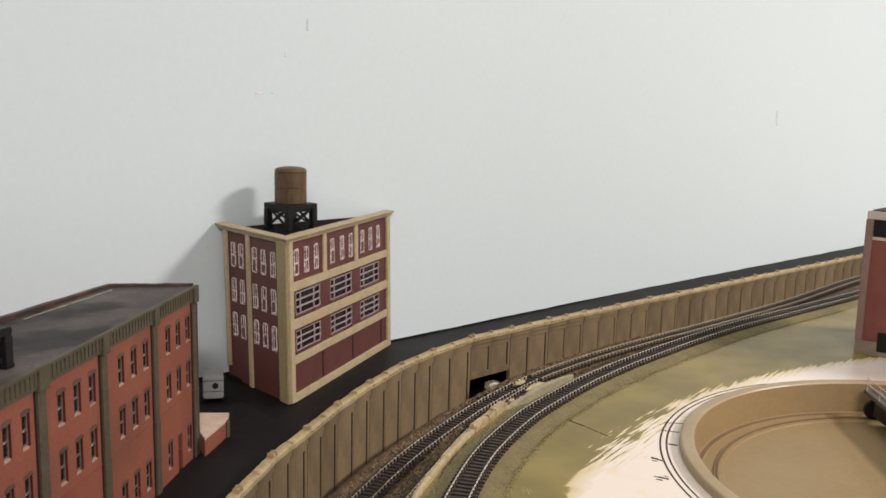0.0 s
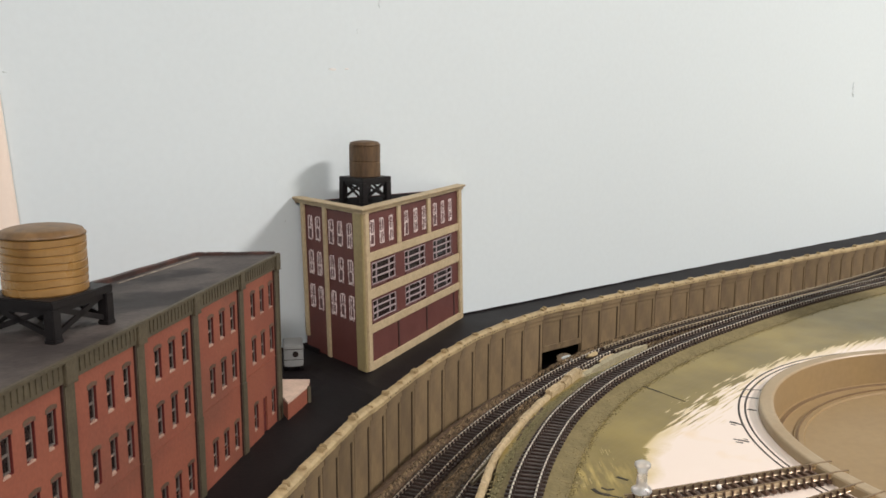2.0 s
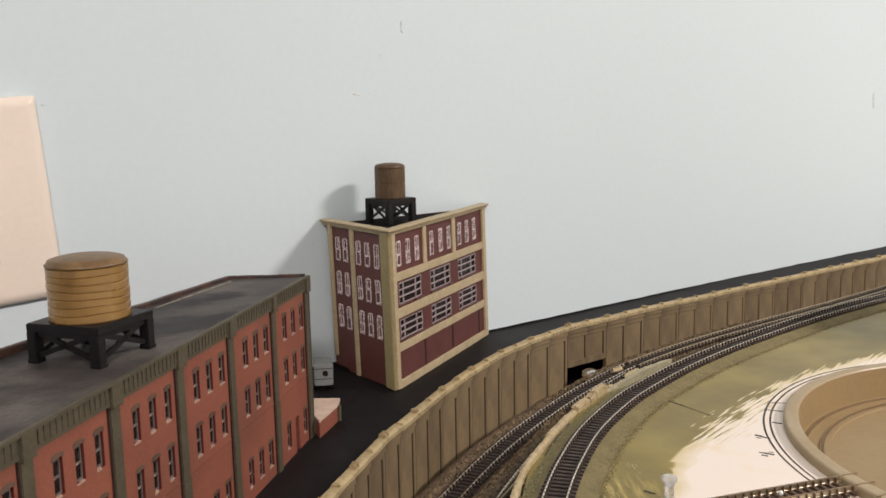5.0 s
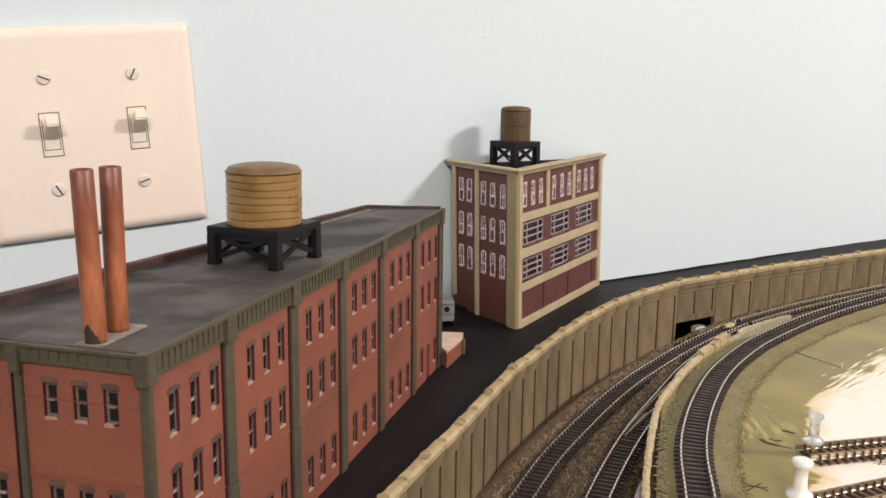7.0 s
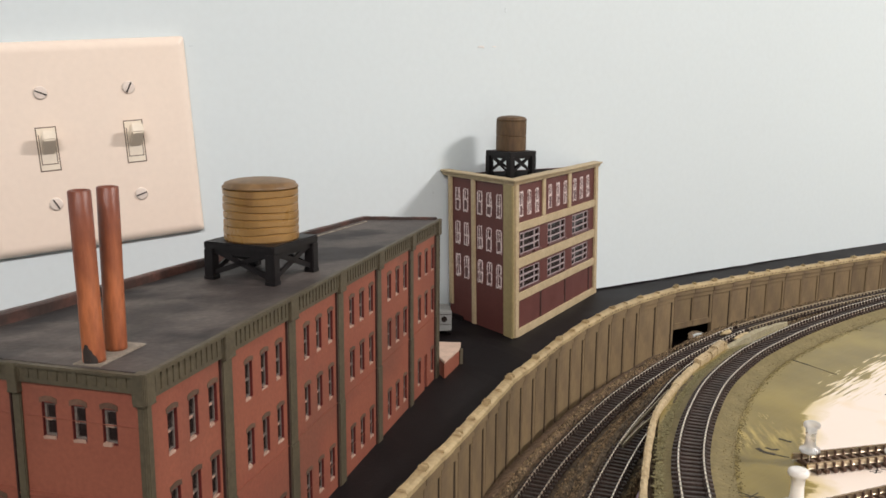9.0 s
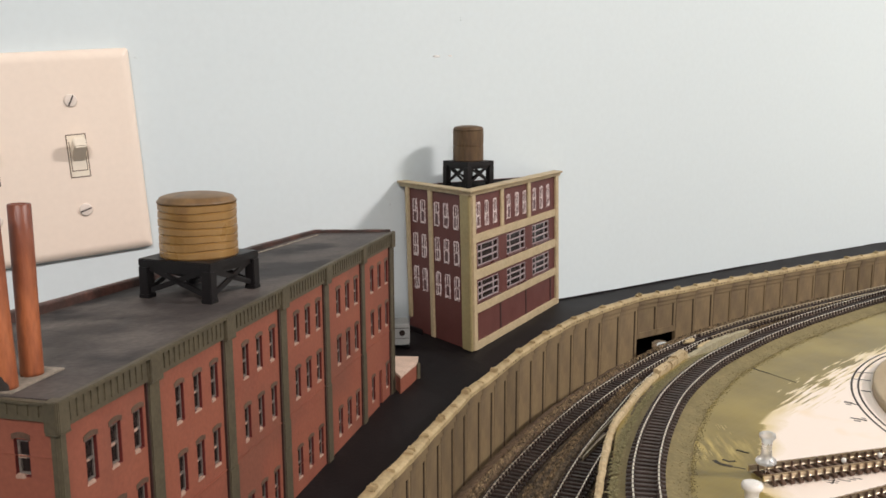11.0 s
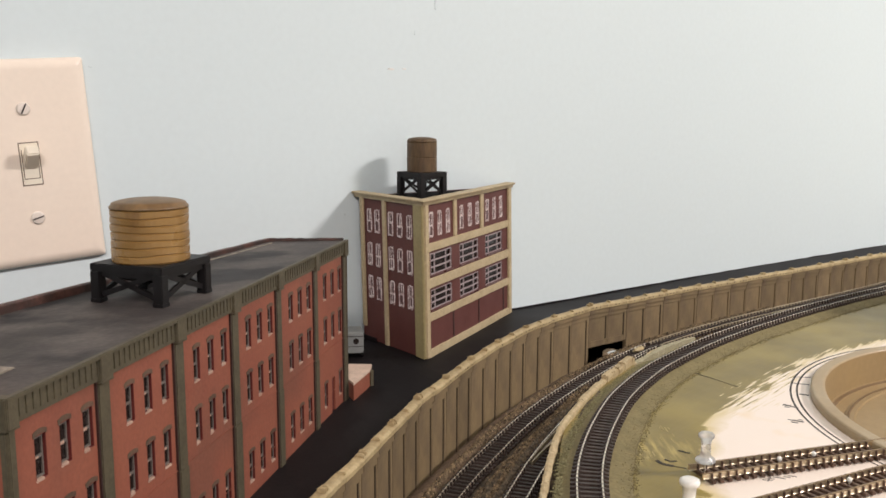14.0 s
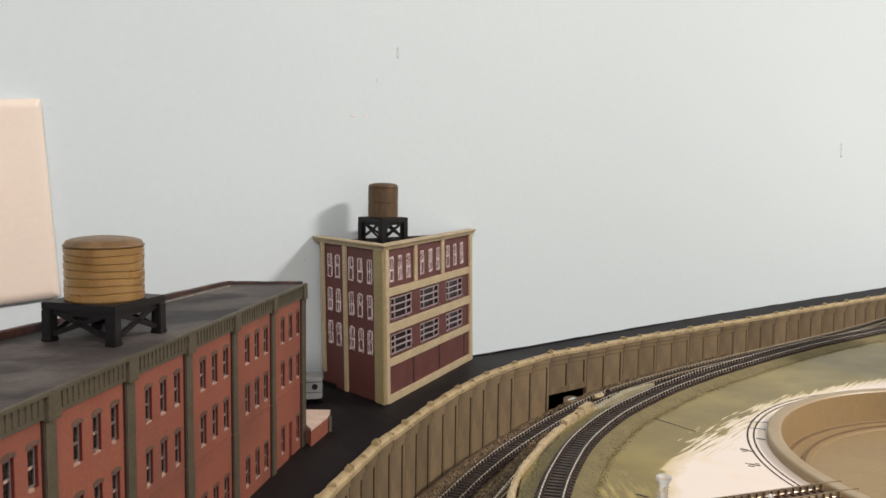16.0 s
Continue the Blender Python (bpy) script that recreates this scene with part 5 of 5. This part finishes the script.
def light_switch():
    t = new("light_switch")
    t.empty_display_size = 0.02
    t.matrix_basis = Matrix.Translation((-2.11 * CM, 0, BASE + 12.70 * CM)) @ Matrix.Rotation(radians(-3.8), 4, "Y")
    tagged(t, "light almond double toggle switch plate on the wall", "light switch")
    plate = part("cover_plate", rounded_plate(11.66, 11.45, 0.16, -0.02, -0.62, 0.60), ALMOND, t, smooth=True)
    for x, turn in ((-2.3, 0), (2.3, 0)):
        bm = bmesh.new()
        for a, b, c, d in ((-0.535, -0.48, -1.20, 1.20), (0.48, 0.535, -1.20, 1.20), (-0.48, 0.48, 1.14, 1.20), (-0.48, 0.48, -1.20, -1.14)):
            box(bm, a, b, -0.635, -0.60, c, d)
        part("slot_edge", bm, EDGE, plate, at=(x, 0, 0))
        part("slot_insert", boxed(-0.48, 0.48, -0.645, -0.60, -1.14, 1.14, bevel=0.01), IVORY, plate, at=(x, 0, 0))
        bm = bmesh.new()
        for a, b, c, d in ((-0.42, -0.375, -0.84, 0.80), (0.375, 0.42, -0.84, 0.80), (-0.375, 0.375, -0.84, -0.79)):
            box(bm, a, b, -0.652, -0.646, c, d)
        part("inner_slot", bm, EDGE, plate, at=(x, 0, 0))
        bm = bmesh.new()
        low, high = [], []
        for sx, sz in ((-0.36, -0.30), (0.36, -0.30), (0.36, 0.50), (-0.36, 0.50)):
            low.append(bm.verts.new((sx, -0.64, sz)))
        for sx, sz, sy in ((-0.34, 0.56, -1.66), (0.34, 0.56, -1.66), (0.34, 1.10, -1.42), (-0.34, 1.10, -1.42)):
            high.append(bm.verts.new((sx, sy, sz)))
        bm.faces.new(low), bm.faces.new(high)
        for i in range(4):
            bm.faces.new((low[i], low[(i + 1) % 4], high[(i + 1) % 4], high[i]))
        bmesh.ops.bevel(bm, geom=list(bm.edges), offset=0.07, segments=2, affect="EDGES")
        part("toggle", bm, IVORY, t, "ivory toggle switched up", at=(x, 0, 0))
    for x, z, a in ((-2.3, 3.016, -25), (2.3, 3.016, 62), (-2.3, -3.016, -62), (2.3, -3.016, 15)):
        bm = turned(bmesh.new(), [(0.36, 0), (0.36, 0.05), (0.30, 0.11), (0.12, 0.13)], 24)
        bmesh.ops.rotate(bm, verts=bm.verts, matrix=Matrix.Rotation(math.pi / 2, 3, "X"))
        s = part("screw", bm, SCREW, t, "slotted cover screw", at=(x, -0.615, z))
        bm = boxed(-0.31, 0.31, -0.145, -0.10, -0.035, 0.035)
        bmesh.ops.rotate(bm, verts=bm.verts, matrix=Matrix.Rotation(radians(-a), 3, "Y"))
        part("slot", bm, SLOT, s)
    return t


light_switch()


# ---- turntable ----
PC = (43.4, -39.6)


def turntable():
    t = thing("turntable_pit", *PC, 0, 0, "tan round turntable pit with a raised rim", "turntable")
    def ring(rings, mat, name, label="", n=128):
        bm = bmesh.new()
        loops = [[bm.verts.new((r * math.cos(2 * math.pi * i / n), r * math.sin(2 * math.pi * i / n), z)) for i in range(n)] for r, z in rings]
        for a, b in zip(loops, loops[1:]):
            for i in range(n):
                bm.faces.new((a[i], a[(i + 1) % n], b[(i + 1) % n], b[i]))
        return part(name, bm, mat, t, label, smooth=name == "pit_wall")
    ring([(15.19, -0.9), (15.19, 0.15), (15.18, 0.52), (15.12, 0.59), (15.02, 0.61), (14.58, 0.61), (14.48, 0.59), (14.42, 0.52)], RIM_LIT, "rim", "smooth tan rim, paler for the light on its top")
    ring([(14.42, 0.52), (14.38, -0.4), (14.34, -1.4)], PIT, "pit_wall", "smooth tan pit wall")
    ring([(14.34, -1.4), (13.6, -1.52)], PIT, "pit_edge")
    ring([(13.9, -1.48), (13.3, -1.5), (13.25, -1.40), (12.75, -1.40), (12.7, -1.5), (0.02, -1.53)], PIT, "pit_floor")
    ring([(13.12, -1.42), (13.12, -1.32), (13.02, -1.32), (13.02, -1.42)], PITD, "ring_rail", "brown ring rail")
    ring([(14.30, -1.47), (14.26, -1.42), (13.98, -1.42), (13.95, -1.53)], PITD, "ledge")
    bridge = thing("turntable_bridge", *PC, 0, 0, "black turntable bridge with thin handrails", "turntable bridge")
    bridge.matrix_basis = pose(PC[0] * CM, PC[1] * CM, BASE, 0, 0, 44)
    part("deck", boxed(-13.6, 13.6, -1.1, 1.1, 0.15, 0.42, bevel=0.03), DECK, bridge, "weathered grey-brown bridge deck")
    for y in (-0.9, 0.9):
        bm = bmesh.new()
        prism(bm, [(-11.9, y - 0.1), (11.9, y - 0.1), (11.9, y + 0.1), (-11.9, y + 0.1)], -0.8, 0.15)
        part("girder", bm, IRON, bridge)
        part("rail", boxed(-13.6, 13.6, y * 0.58 - 0.04, y * 0.58 + 0.04, 0.42, 0.60), RAIL, bridge)
        bm = bmesh.new()
        for z in (0.9, 1.3):
            beam(bm, (-13.2, y * 1.15, z), (13.2, y * 1.15, z), 0.04, 0.04)
        for i in range(14):
            x = -13.2 + 26.4 * i / 13
            beam(bm, (x, y * 1.15, 0.42), (x, y * 1.15, 1.32), 0.05, 0.05)
        part("handrail", bm, SHEDTRIM, bridge)
    for x in (-12.9, 12.9):
        for y in (-0.6, 0.6):
            bm = turned(bmesh.new(), [(0.08, -0.18), (0.62, -0.16), (0.66, 0), (0.62, 0.16), (0.08, 0.18)], 20)
            bmesh.ops.rotate(bm, verts=bm.verts, matrix=Matrix.Rotation(math.pi / 2, 3, "Y"))
            part("wheel", bm, IRON, bridge, at=(x, y, -0.72))
    # printed ring lines on the board
    for r in (15.88, 16.22):
        bm = bmesh.new()
        n = 220
        loops = [[bm.verts.new((PC[0] + q * math.cos(a), PC[1] + q * math.sin(a), 0.154)) for a in [radians(70 + 170 * i / n) for i in range(n + 1)]] for q in (r - 0.055, r + 0.055)]
        for i in range(n):
            bm.faces.new((loops[0][i], loops[0][i + 1], loops[1][i + 1], loops[1][i]))
        ob = tagged(new("printed_line", finish("printed_line", bm, INK)), "thin dark printed ring line on the white board", "printed line", "ring lines", "structure")
        ob.location = (0, 0, BASE)


turntable()


def loose_track(p, q, label):
    p, q = Vector((*p, 0.62)), Vector((*q, 0.62))
    return track("loose_track", spline([p, p.lerp(q, 0.5), q], TIE_STEP), BRASS, label, "track piece", ends=(1, 3), spike=0.235, bed=False, crown=HEADDARK)


loose_track((19.95, -30.9), (30.25, -34.25), "loose straight track piece pinned to the board")
loose_track((16.0, -34.1), (29.3, -36.3), "second loose track piece beside the turntable")


def push_pin(x, y, z, mat, label, h=2.05, lean=0.0):
    t = thing("push_pin", x, y, z, 0, label, "push pin", "push pins")
    if lean:
        t.matrix_basis = t.matrix_basis @ Matrix.Rotation(radians(lean), 4, "Y")
    s = h / 2.05
    part("grip", turned(bmesh.new(), [(r * s, 0.42 + (z - 0.42) * s) for r, z in ((0.50, 0.42), (0.55, 0.50), (0.52, 0.62), (0.34, 0.72), (0.29, 0.85), (0.26, 1.3), (0.29, 1.72), (0.40, 1.80), (0.43, 1.90), (0.41, 2.02), (0.30, 2.08))], 28), mat, t, smooth=True)
    part("needle", turned(bmesh.new(), [(0.03, -0.4), (0.055, 0.0), (0.055, 0.45)], 10), STEEL, t)
    return t


push_pin(20.65, -30.85, 0.35, PINC, "pearly clear push pin holding a loose track end", h=1.65)
push_pin(16.1, -33.6, 0.15, PINW, "white push pin standing in the board", h=1.9)
for x, y in ((23.9, -32.35), (25.7, -32.9), (24.3, -35.4)):
    t = thing("track_pin", x, y, 0.5, 0, "tiny bright pin beside the rail", "pin", "track pins")
    part("head", turned(bmesh.new(), [(0.04, 0), (0.10, 0.08), (0.11, 0.18), (0.06, 0.24)], 12), PINW, t, smooth=True)
    part("shaft", turned(bmesh.new(), [(0.04, -0.35), (0.04, 0.05)], 8), STEEL, t)


def marks():
    """Pencil lines, a saw cut and smudges."""
    def strokes(name, lines, mat, label, category):
        bm = bmesh.new()
        for a, b, w in lines:
            beam(bm, (*a, 0.153), (*b, 0.153), w, 0.012)
        ob = tagged(new(name, finish(name, bm, mat)), label, category, "", "structure")
        ob.location = (0, 0, BASE)
    strokes("saw_cut", [((32.8, -20.4), (32.75, -22.0), 0.13), ((32.75, -22.0), (32.6, -23.9), 0.07)], INK, "dark saw cut across the painted board", "saw cut")
    strokes("pencil_mark", [((15.6, -31.2), (16.5, -31.9), 0.06), ((15.9, -30.9), (16.3, -32.1), 0.07), ((15.5, -31.7), (16.6, -31.5), 0.05)], INK, "dark scribbled cross on the board", "pencil mark")
    strokes("pencil_mark", [((31.95, -27.25), (32.05, -27.62), 0.20), ((32.0, -27.62), (32.12, -28.05), 0.13), ((31.7, -27.5), (31.78, -27.75), 0.10), ((30.05, -28.8), (30.15, -29.05), 0.10), ((30.15, -29.0), (30.35, -29.5), 0.16), ((29.85, -29.1), (29.98, -29.4), 0.12), ((30.5, -29.1), (30.55, -29.3), 0.08)], INK, "blurred dark bars printed beside the ring", "printed mark")
    strokes("printed_tick", [((27.6, -40.0), (29.0, -39.9), 0.08), ((37.0, -24.6), (37.75, -25.3), 0.09), ((35.8, -25.2), (36.35, -26.05), 0.11), ((34.35, -26.7), (34.55, -27.15), 0.16)], INK, "short dark tick marks across the printed ring", "printed mark")
    strokes("printed_mark", [((22.3, -32.6), (22.6, -32.95), 0.05), ((22.5, -32.5), (22.8, -32.9), 0.05), ((22.35, -32.85), (22.85, -32.65), 0.05), ((22.95, -32.7), (23.2, -33.15), 0.06), ((23.35, -32.95), (23.5, -33.2), 0.06), ((23.6, -33.0), (23.8, -33.3), 0.06)], INK, "small blurred dark bars printed beside the loose track", "printed mark")
    strokes("pencil_mark", [((20.24, -28.5), (20.12, -28.9), 0.20), ((20.12, -28.9), (20.33, -29.4), 0.22), ((20.33, -29.4), (20.6, -29.9), 0.08), ((20.62, -28.65), (20.65, -28.97), 0.13), ((20.65, -28.97), (20.95, -29.1), 0.14), ((22.0, -28.3), (22.15, -28.85), 0.15)], INK, "short dark scrape by the track end", "scrape")
    # short yellow streaks that paint in the board's glossy sheen
    rnd = random.Random(12)
    dabs = []
    for cx, cy, n, spread in ((20.55, -28.0, 5, 0.5), (22.9, -27.3, 3, 0.5), (23.8, -25.8, 4, 0.35)):
        for i in range(n):
            x, y, h = cx + rnd.uniform(-spread, spread), cy + rnd.uniform(-spread, spread), rnd.uniform(0.12, 0.42)
            dabs.append(((x - 0.57 * h, y - 0.82 * h), (x + 0.57 * h, y + 0.82 * h), rnd.uniform(0.02, 0.06)))
    strokes("paint_dab", dabs, SHEENDAB, "thin yellowish streaks painting in the sheen of the green board", "paint dab")
    # wall smudges, and the switch plate's corner shadow painted as a grey mark
    for x, z, w, h, mat, label in (
            (26.3, 21.3, 0.16, 0.30, SMUDGE, "small grey dent in the wall paint"),
            (24.3, 18.7, 0.65, 0.16, CEIL, "white scrape in the wall paint"),
            (25.4, 18.75, 0.40, 0.10, CEIL, "faint white scrape in the wall paint"),
            (28.1, 23.4, 0.20, 0.85, SMUDGE, "faint grey smudge on the wall paint"),
            (92.3, 17.5, 0.50, 1.70, SMUDGE, "tall grey smudge on the wall paint"),
            (20.4, 8.65, 0.16, 0.16, SMUDGE, "small grey dent in the wall paint"),
            (3.85, 18.25, 0.34, 0.08, SMUDGE, "grey mark painted for the corner shadow of the switch plate")):
        bm = bmesh.new()
        bmesh.ops.create_icosphere(bm, subdivisions=2, radius=0.5)
        for v in bm.verts:
            v.co = Vector((x + v.co.x * w * (1 + 0.5 * noise.noise(v.co * 3)), v.co.y * 0.008, z + v.co.z * h * (1 + 0.5 * noise.noise(v.co * 2.3))))
        ob = tagged(new("wall_dent", finish("wall_dent", bm, mat, True)), label, "wall dent", "wall dents", "structure")
        ob.location = (0, -0.0001, BASE)


marks()


# ---- the engine shed past the turntable ----
def engine_shed():
    t = thing("engine_shed", 62.2, -24.4, 0.15, -86, "red engine shed with pale trim beside the turntable", "building")
    part("wall", boxed(0, 14, 0, 9, 1.05, 8.85), SHEDRED, t)
    part("corner_pilaster", boxed(-0.12, 0.42, -0.12, 0.5, 1.05, 10.4, bevel=0.03), SHEDEDGE, t, "dull pink corner pilaster")
    part("footing", boxed(-0.08, 14.05, -0.08, 9.05, 0, 1.05, bevel=0.03), SHEDBASE, t)
    part("band", boxed(-0.06, 14.04, -0.06, 9.04, 8.85, 9.08, bevel=0.03), SHEDTRIM, t)
    part("clerestory", boxed(0, 14, 0, 9, 9.08, 10.4), IRON, t)
    part("parapet", boxed(-0.10, 14.08, -0.10, 9.08, 10.4, 11.0, bevel=0.05), SHEDTRIM, t)
    part("roof", boxed(0.2, 13.8, 0.2, 8.8, 11.0, 11.1), ROOFM, t)
    part("door", boxed(1.55, 3.6, -0.12, -0.085, 0.4, 1.9, bevel=0.01), IRON, t)
    return t


engine_shed()

# bright bolt standing in the wall's notch
t = thing("bolt", 42.3, -4.9, -3.95, 0, "shiny domed metal bolt in the wall notch", "bolt")
part("head", turned(bmesh.new(), [(0.75, 0), (0.80, 0.12), (0.66, 0.4), (0.35, 0.55), (0.1, 0.58)], 24), STEEL, t, smooth=True)
part("shank", turned(bmesh.new(), [(0.3, -4.5), (0.3, 0.0)], 12), STEEL, t)
